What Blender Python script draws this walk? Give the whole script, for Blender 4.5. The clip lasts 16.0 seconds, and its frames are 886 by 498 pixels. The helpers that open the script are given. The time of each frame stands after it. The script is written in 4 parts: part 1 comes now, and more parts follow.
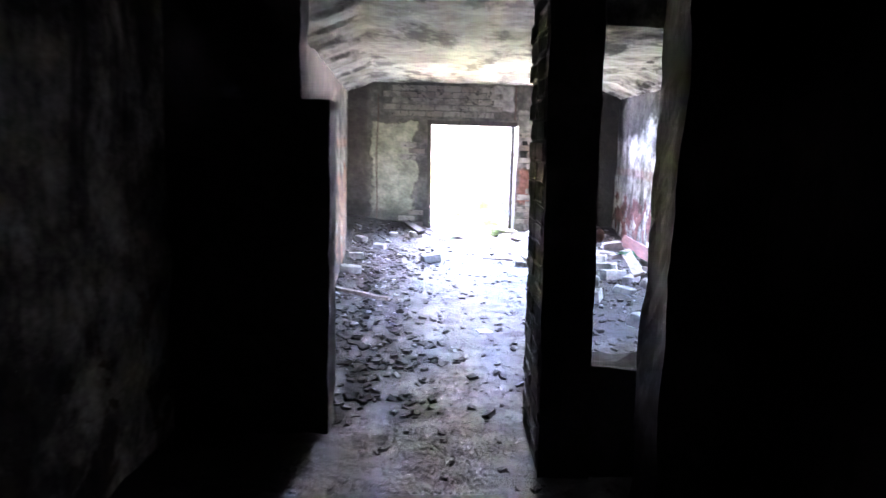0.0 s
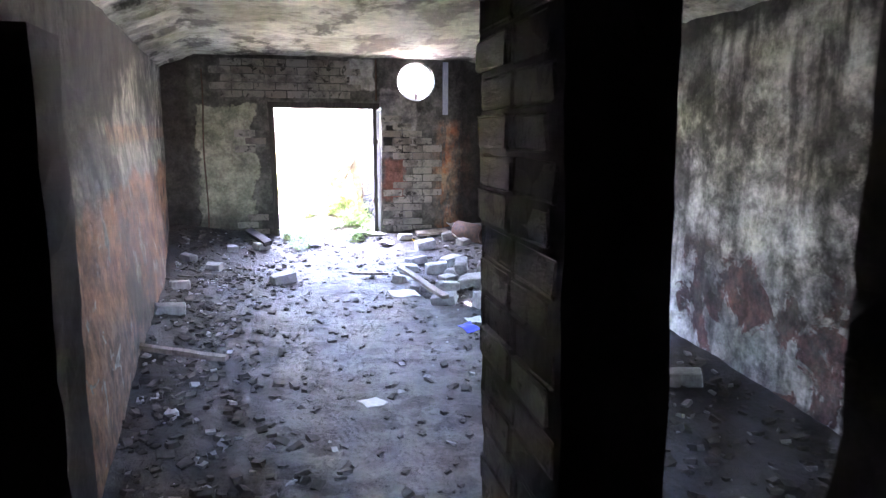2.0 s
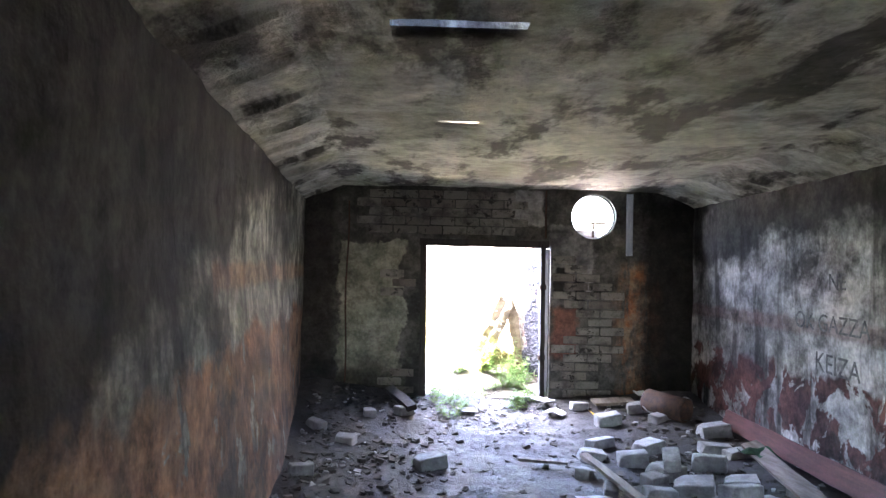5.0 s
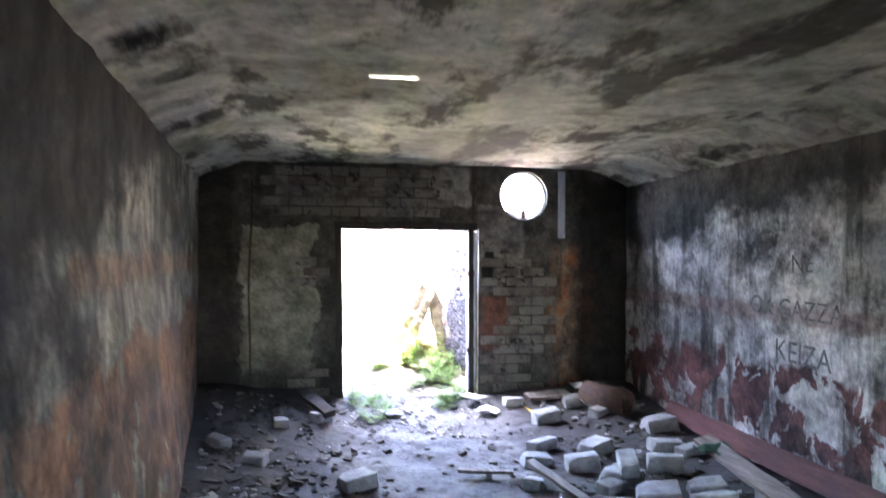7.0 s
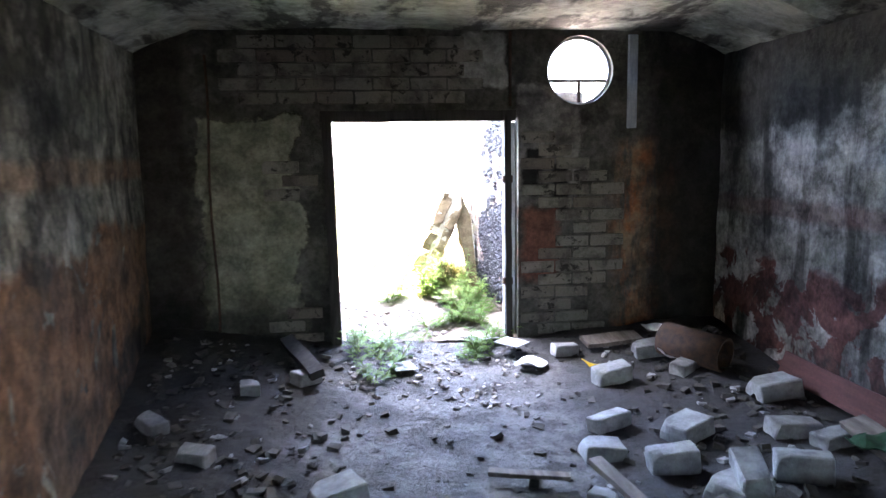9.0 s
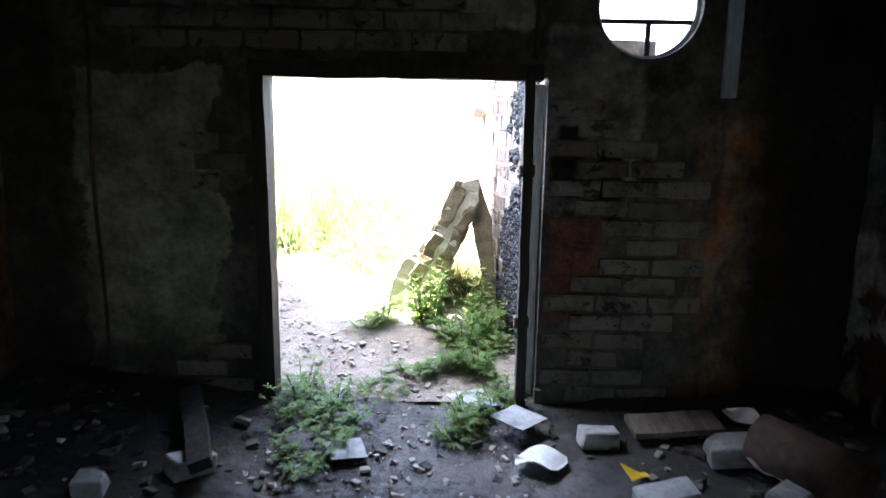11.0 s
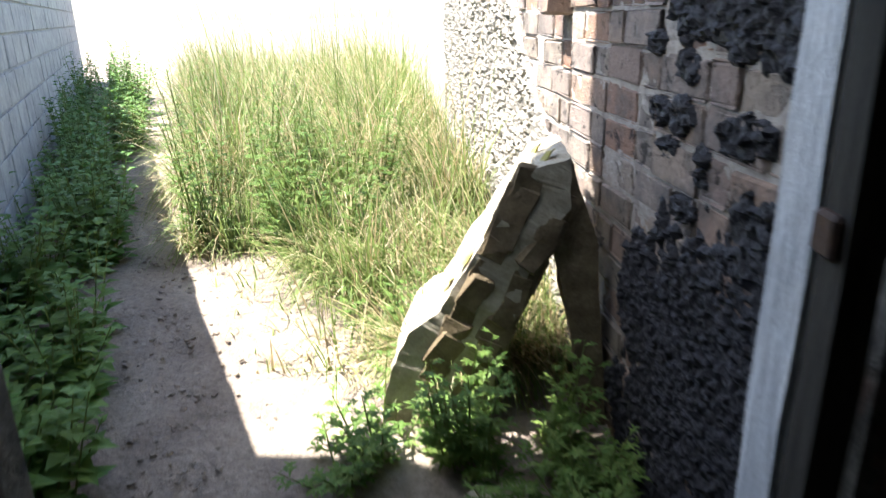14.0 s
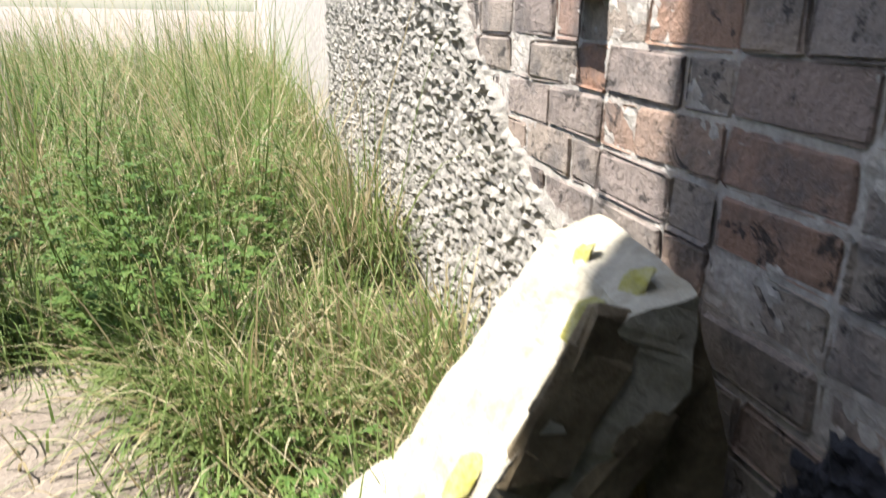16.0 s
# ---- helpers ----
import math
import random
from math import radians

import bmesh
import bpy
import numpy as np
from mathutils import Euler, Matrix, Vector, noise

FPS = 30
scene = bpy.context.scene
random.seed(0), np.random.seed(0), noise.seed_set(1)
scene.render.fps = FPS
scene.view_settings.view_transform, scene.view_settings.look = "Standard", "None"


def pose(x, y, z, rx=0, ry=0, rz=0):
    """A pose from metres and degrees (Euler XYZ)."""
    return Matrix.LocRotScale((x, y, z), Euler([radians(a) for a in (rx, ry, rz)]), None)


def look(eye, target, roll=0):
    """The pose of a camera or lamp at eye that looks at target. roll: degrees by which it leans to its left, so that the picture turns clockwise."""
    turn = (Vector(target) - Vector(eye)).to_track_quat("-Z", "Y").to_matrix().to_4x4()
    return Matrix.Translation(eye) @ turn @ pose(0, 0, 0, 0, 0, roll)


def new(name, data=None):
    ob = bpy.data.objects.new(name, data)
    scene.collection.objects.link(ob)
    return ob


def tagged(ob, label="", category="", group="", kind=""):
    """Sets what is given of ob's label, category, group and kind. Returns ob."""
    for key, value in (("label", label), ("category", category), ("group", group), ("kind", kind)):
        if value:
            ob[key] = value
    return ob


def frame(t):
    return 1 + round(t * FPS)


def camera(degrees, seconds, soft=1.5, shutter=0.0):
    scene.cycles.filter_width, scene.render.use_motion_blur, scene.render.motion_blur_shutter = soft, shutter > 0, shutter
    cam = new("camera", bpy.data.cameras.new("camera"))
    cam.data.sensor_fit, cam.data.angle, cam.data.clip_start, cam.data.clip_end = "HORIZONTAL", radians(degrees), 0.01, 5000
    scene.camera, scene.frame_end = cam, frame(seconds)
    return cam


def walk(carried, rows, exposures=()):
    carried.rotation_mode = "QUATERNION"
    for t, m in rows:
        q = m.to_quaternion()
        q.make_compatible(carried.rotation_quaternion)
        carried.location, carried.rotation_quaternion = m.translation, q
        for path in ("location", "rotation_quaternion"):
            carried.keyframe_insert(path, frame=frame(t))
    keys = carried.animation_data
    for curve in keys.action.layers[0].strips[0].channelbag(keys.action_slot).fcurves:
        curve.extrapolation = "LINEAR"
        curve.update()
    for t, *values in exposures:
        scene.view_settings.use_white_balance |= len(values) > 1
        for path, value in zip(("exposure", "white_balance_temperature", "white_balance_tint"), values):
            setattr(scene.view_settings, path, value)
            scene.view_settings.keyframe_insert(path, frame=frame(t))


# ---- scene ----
cam = camera(65.5, 16.0, soft=1.35, shutter=0.5)
# seconds, x, y, z, yaw, pitch, roll
ROWS = [
    (0, 0.140, 0.856, 1.516, 0.55, -8.95, -1.70),
    (0.5, 0.136, 1.333, 1.506, -2.93, -9.79, -2.05),
    (1, 0.082, 1.803, 1.491, -4.39, -8.50, -1.93),
    (1.5, 0.070, 2.302, 1.480, -7.51, -10.71, -2.46),
    (2, 0.075, 2.611, 1.483, -12.21, -9.75, -0.27),
    (2.5, 0.079, 2.852, 1.492, -10.40, -11.58, -0.84),
    (3, 0.070, 3.063, 1.491, -7.76, -13.20, -1.58),
    (3.5, 0.045, 3.319, 1.487, -6.04, -12.58, -0.17),
    (4, 0.007, 3.598, 1.495, -1.76, -7.97, -0.28),
    (4.5, -0.044, 3.904, 1.500, -0.14, 0.78, 0.03),
    (4.7, -0.064, 4.017, 1.501, -0.34, 1.55, -0.67),
    (6.8, -0.223, 4.732, 1.530, -7.58, 1.70, -0.38),
    (7, -0.249, 4.873, 1.523, -9.47, 0.37, -0.39),
    (7.5, -0.313, 5.293, 1.501, -11.61, -4.32, -0.08),
    (8, -0.277, 5.776, 1.482, -10.87, -5.91, -1.22),
    (8.2, -0.234, 5.927, 1.482, -9.57, -6.56, -0.92),
    (10.3, 0.694, 7.427, 1.558, -2.87, -9.63, 0.41),
    (10.5, 0.719, 7.600, 1.558, -1.57, -10.53, 0.12),
    (11, 0.735, 8.042, 1.550, 0.91, -10.45, -1.06),
    (11.5, 0.755, 8.471, 1.534, 0.45, -11.82, -0.62),
    (12, 0.741, 8.897, 1.516, 3.92, -13.59, -0.91),
    (12.5, 0.693, 9.280, 1.508, 4.45, -13.84, -0.22),
    (13, 0.687, 9.690, 1.502, 2.02, -11.72, 0.62),
    (13.5, 0.681, 10.150, 1.552, 2.16, -14.31, 0.29),
    (14, 0.639, 10.435, 1.588, 2.85, -18.72, 0.91),
    (14.5, 0.584, 10.831, 1.612, 0.22, -18.67, 4.66),
    (15, 0.521, 11.154, 1.523, -3.40, -23.65, 0.97),
    (15.5, 0.442, 11.405, 1.504, -9.00, -21.45, -1.74),
    (16, 0.437, 11.560, 1.547, -7.98, -18.74, -1.19),
]
EXPO = [(0.0, 9.9, 6300, 34), (2.0, 8.7, 6300, 32), (3.5, 8.15, 6400, 30), (4.5, 7.7, 6600, 26), (7.0, 7.6, 6400, 26), (8.2, 7.45, 6500, 22), (10.3, 5.8, 6400, 18),
        (11.0, 5.25, 6400, 14), (12.0, 4.2, 6250, 12), (13.0, 3.4, 6250, 11), (14.0, 2.4, 6350, 10), (15.0, 1.8, 6300, 10), (16.0, 1.5, 6300, 10)]
walk(cam, [(t, pose(x, y, z, 90 + pitch, roll, yaw)) for t, x, y, z, yaw, pitch, roll in ROWS], EXPO)

# ---------------------------------------------------------------- light
SUN_DIR = Vector((1.0, -0.04, -1.75)).normalized()
world = bpy.data.worlds.new("sky")
scene.world = world
world.use_nodes = True
wn = world.node_tree
sky = wn.nodes.new("ShaderNodeTexSky")
sky.sky_type = "NISHITA"
sky.sun_disc = False
sky.sun_elevation = math.asin(-SUN_DIR.z)
sky.sun_rotation = math.atan2(-SUN_DIR.x, -SUN_DIR.y)
wn.links.new(sky.outputs[0], wn.nodes["Background"].inputs[0])
wn.nodes["Background"].inputs[1].default_value = 0.095
sun = new("sun", bpy.data.lights.new("sun", "SUN"))
sun.data.energy, sun.data.angle, sun.data.color = 5.0, radians(0.5), (1.0, 0.95, 0.87)
sun.rotation_mode = "QUATERNION"
sun.rotation_quaternion = SUN_DIR.to_track_quat("-Z", "Y")
# added fill lamp, out of view above the door, boosting sky light indoors
glow = new("doorway_fill", bpy.data.lights.new("doorway_fill", "AREA"))
glow.data.shape, glow.data.size, glow.data.size_y = "RECTANGLE", 0.9, 0.6
glow.data.energy, glow.data.color = 1.7, (0.86, 0.93, 1.0)
glow.matrix_basis = look((0.15, 11.85, 2.35), (1.35, 9.3, 0.0))


# ---------------------------------------------------------------- materials
class Mat:
    """A small builder of node materials."""

    def __init__(self, name, rough=0.9):
        self.m = bpy.data.materials.new(name)
        self.m.use_nodes = True
        self.t = self.m.node_tree
        self.b = self.t.nodes["Principled BSDF"]
        self.b.inputs["Roughness"].default_value = rough
        self.b.inputs["Specular IOR Level"].default_value = 0.25
        self.pos = self.t.nodes.new("ShaderNodeNewGeometry").outputs["Position"]

    def link(self, a, b):
        self.t.links.new(a, b)

    def noise(self, scale, detail=6, rough=0.6, stretch=None, dist=0.0):
        n = self.t.nodes.new("ShaderNodeTexNoise")
        n.inputs["Scale"].default_value, n.inputs["Detail"].default_value = scale, detail
        n.inputs["Roughness"].default_value, n.inputs["Distortion"].default_value = rough, dist
        if stretch:
            mp = self.t.nodes.new("ShaderNodeMapping")
            mp.inputs["Scale"].default_value = stretch
            self.link(self.pos, mp.inputs["Vector"])
            self.link(mp.outputs[0], n.inputs["Vector"])
        else:
            self.link(self.pos, n.inputs["Vector"])
        return n.outputs["Fac"]

    def ramp(self, fac, stops):
        r = self.t.nodes.new("ShaderNodeValToRGB")
        e = r.color_ramp.elements
        while len(e) < len(stops):
            e.new(0.5)
        for k, (p, c) in enumerate(stops):
            e[k].position = p
            e[k].color = (c, c, c, 1) if isinstance(c, (int, float)) else (*c, 1)
        self.link(fac, r.inputs[0])
        return r.outputs[0]

    def math(self, op, a, b=0.0, c=0.0):
        n = self.t.nodes.new("ShaderNodeMath")
        n.operation = op
        for k, v in enumerate((a, b, c)):
            if isinstance(v, (int, float)):
                n.inputs[k].default_value = v
            else:
                self.link(v, n.inputs[k])
        return n.outputs[0]

    def axis(self, k):
        s = self.t.nodes.new("ShaderNodeSeparateXYZ")
        self.link(self.pos, s.inputs[0])
        return s.outputs[k]

    def mix(self, fac, a, b, mode="MIX"):
        n = self.t.nodes.new("ShaderNodeMix")
        n.data_type, n.blend_type = "RGBA", mode
        for s, v in ((0, fac), (6, a), (7, b)):
            if isinstance(v, (int, float)):
                n.inputs[s].default_value = v
            elif isinstance(v, tuple):
                n.inputs[s].default_value = (*v, 1)
            else:
                self.link(v, n.inputs[s])
        return n.outputs[2]

    def island(self):
        return self.t.nodes.new("ShaderNodeNewGeometry").outputs["Random Per Island"]

    def random(self):
        return self.t.nodes.new("ShaderNodeObjectInfo").outputs["Random"]

    def done(self, color, bump=None, strength=0.5, distance=0.01):
        if isinstance(color, tuple):
            self.b.inputs["Base Color"].default_value = (*color, 1)
        else:
            self.link(color, self.b.inputs["Base Color"])
        if bump is not None:
            n = self.t.nodes.new("ShaderNodeBump")
            n.inputs["Strength"].default_value, n.inputs["Distance"].default_value = strength, distance
            self.link(bump, n.inputs["Height"])
            self.link(n.outputs[0], self.b.inputs["Normal"])
        return self.m


def step(m, v, lo, hi):
    return m.ramp(v, [(lo, 0.0), (hi, 1.0)])


def zone(m, x0, x1, z0, z1, soft=0.03, wob=0.12, freq=5.0, ax=0):
    """1 inside a ragged-edged rectangle of a wall, 0 outside."""
    u = m.math("ADD", m.axis(ax), m.math("MULTIPLY", m.math("SUBTRACT", m.noise(freq, 6, 0.65), 0.5), wob * 2))
    w = m.math("ADD", m.axis(2), m.math("MULTIPLY", m.math("SUBTRACT", m.noise(freq * 1.13, 6, 0.65), 0.5), wob * 2))
    f = None
    for v, a, sg in ((u, x0, 1), (u, x1, -1), (w, z0, 1), (w, z1, -1)):
        g = m.math("MULTIPLY_ADD", m.math("MULTIPLY", m.math("SUBTRACT", v, a), sg), 1 / (2 * soft), 0.5)
        n = m.t.nodes.new("ShaderNodeClamp")
        m.link(g, n.inputs[0])
        f = n.outputs[0] if f is None else m.math("MULTIPLY", f, n.outputs[0])
    return f


def plaster(name, base, dark, paint, paint_top, paint_deep, peel, soot, dark_above=()):
    """Old plaster with grime, damp runs, and a peeling coat of paint up to paint_top."""
    m = Mat(name, 0.92)
    blot = m.noise(1.3, 8, 0.65)
    runs = m.noise(2.2, 6, 0.6, (2.2, 2.2, 0.35))
    fine = m.noise(28, 5, 0.7)
    c = m.mix(step(m, blot, 0.43, 0.58), base, dark)
    c = m.mix(m.math("MULTIPLY", step(m, runs, 0.52, 0.64), 0.85), c, soot)
    chips = m.noise(3.6, 7, 0.62, None, 0.6)
    z = m.axis(2)
    # near-black above a ragged line that slopes along the wall
    if dark_above:
        slope, y0, level = dark_above
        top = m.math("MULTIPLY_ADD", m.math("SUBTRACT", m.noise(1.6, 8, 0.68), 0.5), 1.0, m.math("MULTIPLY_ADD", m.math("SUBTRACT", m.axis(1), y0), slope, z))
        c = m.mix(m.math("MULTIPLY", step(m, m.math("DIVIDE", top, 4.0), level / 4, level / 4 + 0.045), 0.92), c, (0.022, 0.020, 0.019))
        c = m.mix(m.math("MULTIPLY", zone(m, 7.0, 11.4, paint_top + 0.24, paint_top + 0.36, 0.02, 0.06, 3, 1), 0.55), c, paint)
    edge = m.math("ADD", z, m.math("MULTIPLY", m.math("SUBTRACT", m.noise(1.7, 4), 0.5), 0.5))
    low = m.ramp(m.math("DIVIDE", edge, paint_top), [(0.94, 1.0), (1.0, 0.0)])
    cover = m.math("MULTIPLY", low, step(m, chips, peel, peel + 0.03))
    hue = m.mix(step(m, m.noise(2.0, 5), 0.42, 0.62), paint, paint_deep)
    c = m.mix(cover, c, hue)
    c = m.mix(m.math("MULTIPLY", step(m, m.noise(0.9, 9, 0.72), 0.50, 0.60), 0.9), c, soot)
    c = m.mix(0.8, c, m.ramp(m.noise(5.5, 8, 0.7), [(0.38, 0.14), (0.6, 1.2)]), "MULTIPLY")
    c = m.mix(0.6, c, m.ramp(fine, [(0.3, 0.3), (0.65, 1.1)]), "MULTIPLY")
    b = m.math("ADD", m.math("ADD", m.math("MULTIPLY", fine, 0.35), m.noise(9, 6)), m.math("MULTIPLY", cover, 0.3))
    return m.done(c, b, 0.7, 0.015)


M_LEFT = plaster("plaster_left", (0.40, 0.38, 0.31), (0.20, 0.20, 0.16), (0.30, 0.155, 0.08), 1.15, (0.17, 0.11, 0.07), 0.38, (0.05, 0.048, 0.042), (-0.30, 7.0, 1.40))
M_RIGHT = plaster("plaster_right", (0.62, 0.61, 0.57), (0.27, 0.27, 0.25), (0.17, 0.075, 0.065), 0.85, (0.10, 0.05, 0.05), 0.49, (0.06, 0.056, 0.05), (0.10, 7.0, 1.92))


def end_coat():
    """Sooty wall: olive plaster beside the door, bare courses above, rust streaks, near-black corners and foot."""
    m = Mat("plaster_end", 0.9)
    blot, fine = m.noise(3.2, 8, 0.68), m.noise(30, 6, 0.7)
    c = m.mix(step(m, blot, 0.40, 0.60), (0.15, 0.145, 0.125), (0.055, 0.053, 0.046))
    olive = m.mix(step(m, m.noise(2.3, 8, 0.65), 0.38, 0.62), (0.38, 0.38, 0.29), (0.20, 0.205, 0.15))
    coat = zone(m, -1.02, -0.36, 0.25, 1.78, 0.012, 0.24, 2.4)
    c = m.mix(coat, c, olive)
    pale = zone(m, 0.76, 1.08, 1.98, 2.34, 0.015, 0.09, 4)
    c = m.mix(pale, c, (0.34, 0.34, 0.31))
    grey = zone(m, 1.13, 1.62, 1.15, 1.98, 0.02, 0.14, 4)
    c = m.mix(grey, c, m.mix(step(m, m.noise(5, 6), 0.42, 0.58), (0.27, 0.26, 0.24), (0.13, 0.125, 0.12)))
    char = m.math("MAXIMUM", zone(m, 1.20, 1.32, 1.22, 1.55, 0.015, 0.07, 7), zone(m, 1.40, 1.52, 1.10, 1.44, 0.015, 0.06, 6))
    c = m.mix(char, c, (0.018, 0.017, 0.017))
    c = m.mix(m.math("MULTIPLY", zone(m, 1.18, 1.44, 0.62, 1.12, 0.03, 0.12, 5), 0.85), c, (0.21, 0.085, 0.06))
    rust = m.math("MULTIPLY", zone(m, 1.86, 2.30, 0.2, 1.55, 0.06, 0.16, 2.6), step(m, m.noise(3.4, 7, 0.7, (2.4, 1, 0.7)), 0.40, 0.56))
    c = m.mix(rust, c, m.mix(step(m, m.noise(6, 6), 0.4, 0.6), (0.36, 0.14, 0.06), (0.30, 0.22, 0.14)))
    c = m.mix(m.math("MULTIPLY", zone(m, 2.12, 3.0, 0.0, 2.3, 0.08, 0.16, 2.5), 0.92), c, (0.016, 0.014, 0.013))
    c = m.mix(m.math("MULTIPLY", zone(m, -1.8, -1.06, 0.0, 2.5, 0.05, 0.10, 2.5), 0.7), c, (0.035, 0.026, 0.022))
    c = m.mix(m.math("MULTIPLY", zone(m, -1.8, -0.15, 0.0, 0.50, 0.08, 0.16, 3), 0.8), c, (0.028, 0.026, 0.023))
    c = m.mix(0.7, c, m.ramp(m.noise(9, 8, 0.72), [(0.36, 0.35), (0.62, 1.25)]), "MULTIPLY")
    c = m.mix(0.6, c, m.ramp(fine, [(0.3, 0.35), (0.65, 1.1)]), "MULTIPLY")
    b = m.math("ADD", m.math("ADD", fine, m.noise(9, 6)), m.math("MULTIPLY", m.math("ADD", coat, grey), 1.6))
    return m.done(c, b, 0.8, 0.015)


M_END = end_coat()
M_DARK = plaster("plaster_inner", (0.46, 0.45, 0.38), (0.24, 0.24, 0.20), (0.14, 0.11, 0.08), 0.8, (0.09, 0.07, 0.05), 0.5, (0.03, 0.03, 0.028))


def ceiling_material():
    m = Mat("ceiling_plaster", 0.93)
    c = m.mix(step(m, m.noise(0.9, 9, 0.68), 0.42, 0.58), (0.62, 0.61, 0.53), (0.36, 0.36, 0.29))
    c = m.mix(m.math("MULTIPLY", step(m, m.noise(1.6, 7, 0.66, (1.6, 0.6, 1)), 0.50, 0.58), 0.9), c, (0.055, 0.05, 0.042))
    c = m.mix(m.math("MULTIPLY", step(m, m.noise(2.3, 5), 0.6, 0.72), 0.5), c, (0.16, 0.19, 0.09))
    f = m.noise(22, 6, 0.7)
    c = m.mix(0.7, c, m.ramp(m.noise(4.5, 8, 0.7), [(0.36, 0.3), (0.6, 1.2)]), "MULTIPLY")
    c = m.mix(0.5, c, m.ramp(f, [(0.3, 0.4), (0.7, 1.0)]), "MULTIPLY")
    return m.done(c, m.math("ADD", f, m.noise(6, 5)), 0.8, 0.03)


def earth_material(name, light, dark, scale=1.0):
    m = Mat(name, 0.95)
    c = m.mix(step(m, m.noise(2.4 * scale, 8, 0.7), 0.35, 0.65), light, dark)
    f = m.noise(45, 6, 0.75)
    c = m.mix(0.6, c, m.ramp(f, [(0.3, 0.4), (0.65, 1.1)]), "MULTIPLY")
    return m.done(c, m.math("ADD", m.math("MULTIPLY", f, 0.4), m.noise(11, 6, 0.7)), 0.9, 0.03)


def brick_material(name, a, b, c3, grime):
    m = Mat(name, 0.9)
    r = m.random()
    c = m.ramp(r, [(0.0, a), (0.45, b), (0.75, c3), (1.0, a)])
    c = m.mix(m.math("MULTIPLY", step(m, m.noise(7, 7, 0.65), 0.46, 0.62), 0.75), c, grime)
    c = m.mix(m.math("MULTIPLY", step(m, m.noise(11, 8, 0.7, None, 0.5), 0.57, 0.61), 0.85), c, tuple(0.3 * v for v in grime))
    f = m.noise(70, 5, 0.7)
    c = m.mix(0.45, c, m.ramp(f, [(0.3, 0.5), (0.7, 1.05)]), "MULTIPLY")
    return m.done(c, m.math("ADD", f, m.noise(18, 5)), 0.9, 0.012)


def simple(name, a, b, scale=14, rough=0.85, bump=0.4, stretch=None, dist=0.006):
    m = Mat(name, rough)
    n = m.noise(scale, 6, 0.65, stretch)
    c = m.mix(step(m, n, 0.36, 0.66), a, b)
    f = m.noise(scale * 6, 4, 0.7)
    c = m.mix(0.4, c, m.ramp(f, [(0.3, 0.5), (0.7, 1.05)]), "MULTIPLY")
    return m.done(c, m.math("ADD", n, m.math("MULTIPLY", f, 0.3)), bump, dist)


def leaf_material(name, a, b, c3):
    m = Mat(name, 0.55)
    c = m.ramp(m.island(), [(0.0, a), (0.5, b), (1.0, c3)])
    c = m.mix(0.4, c, m.ramp(m.noise(5, 4), [(0.3, 0.5), (0.7, 1.2)]), "MULTIPLY")
    m.b.inputs["Subsurface Weight"].default_value = 0.0
    m.b.inputs["Transmission Weight"].default_value = 0.0
    tr = m.t.nodes.new("ShaderNodeBsdfTranslucent")
    mx = m.t.nodes.new("ShaderNodeMixShader")
    mx.inputs[0].default_value = 0.35
    m.link(c, tr.inputs[0])
    m.link(m.b.outputs[0], mx.inputs[1])
    m.link(tr.outputs[0], mx.inputs[2])
    m.link(mx.outputs[0], m.t.nodes["Material Output"].inputs[0])
    return m.done(c)


M_CEIL = ceiling_material()


def floor_material():
    """Pale trodden dust along the middle, darkening to near-black toward both side walls."""
    m = Mat("dusty_floor", 0.75)
    m.b.inputs["Specular IOR Level"].default_value = 0.3
    c = m.mix(step(m, m.noise(2.4, 8, 0.7), 0.35, 0.65), (0.24, 0.225, 0.21), (0.075, 0.069, 0.064))
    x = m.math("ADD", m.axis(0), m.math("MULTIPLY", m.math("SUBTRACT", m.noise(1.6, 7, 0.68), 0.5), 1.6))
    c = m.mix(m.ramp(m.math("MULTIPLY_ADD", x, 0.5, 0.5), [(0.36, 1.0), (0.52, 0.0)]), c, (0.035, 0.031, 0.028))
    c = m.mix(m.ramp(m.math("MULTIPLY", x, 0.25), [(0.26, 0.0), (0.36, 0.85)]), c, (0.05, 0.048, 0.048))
    c = m.mix(m.math("MULTIPLY", step(m, m.noise(4.5, 8, 0.72), 0.50, 0.57), 0.8), c, (0.05, 0.045, 0.04))
    f = m.noise(45, 6, 0.75)
    c = m.mix(0.6, c, m.ramp(f, [(0.3, 0.4), (0.65, 1.1)]), "MULTIPLY")
    return m.done(c, m.math("ADD", m.math("MULTIPLY", f, 0.4), m.noise(11, 6, 0.7)), 1.0, 0.04)


M_FLOOR = floor_material()
M_EARTH = earth_material("trodden_earth", (0.40, 0.335, 0.275), (0.23, 0.185, 0.15))
M_BRICK = brick_material("old_brick", (0.29, 0.235, 0.21), (0.36, 0.30, 0.25), (0.33, 0.19, 0.13), (0.14, 0.125, 0.12))
M_BRICK_IN = brick_material("sooty_brick", (0.22, 0.21, 0.18), (0.27, 0.255, 0.22), (0.17, 0.145, 0.12), (0.07, 0.064, 0.056))
M_PIER = brick_material("near_black_brick", (0.045, 0.042, 0.04), (0.055, 0.05, 0.046), (0.035, 0.03, 0.028), (0.02, 0.019, 0.018))
# near-black colour stands in for the shade on unlit partition and entrance walls
M_BLACK = simple("shade_black_mortar", (0.032, 0.030, 0.029), (0.018, 0.017, 0.016), 12, 0.95, 0.7)
M_MORTAR = simple("lime_mortar", (0.50, 0.46, 0.41), (0.33, 0.29, 0.26), 20, 0.95, 0.9, None, 0.012)
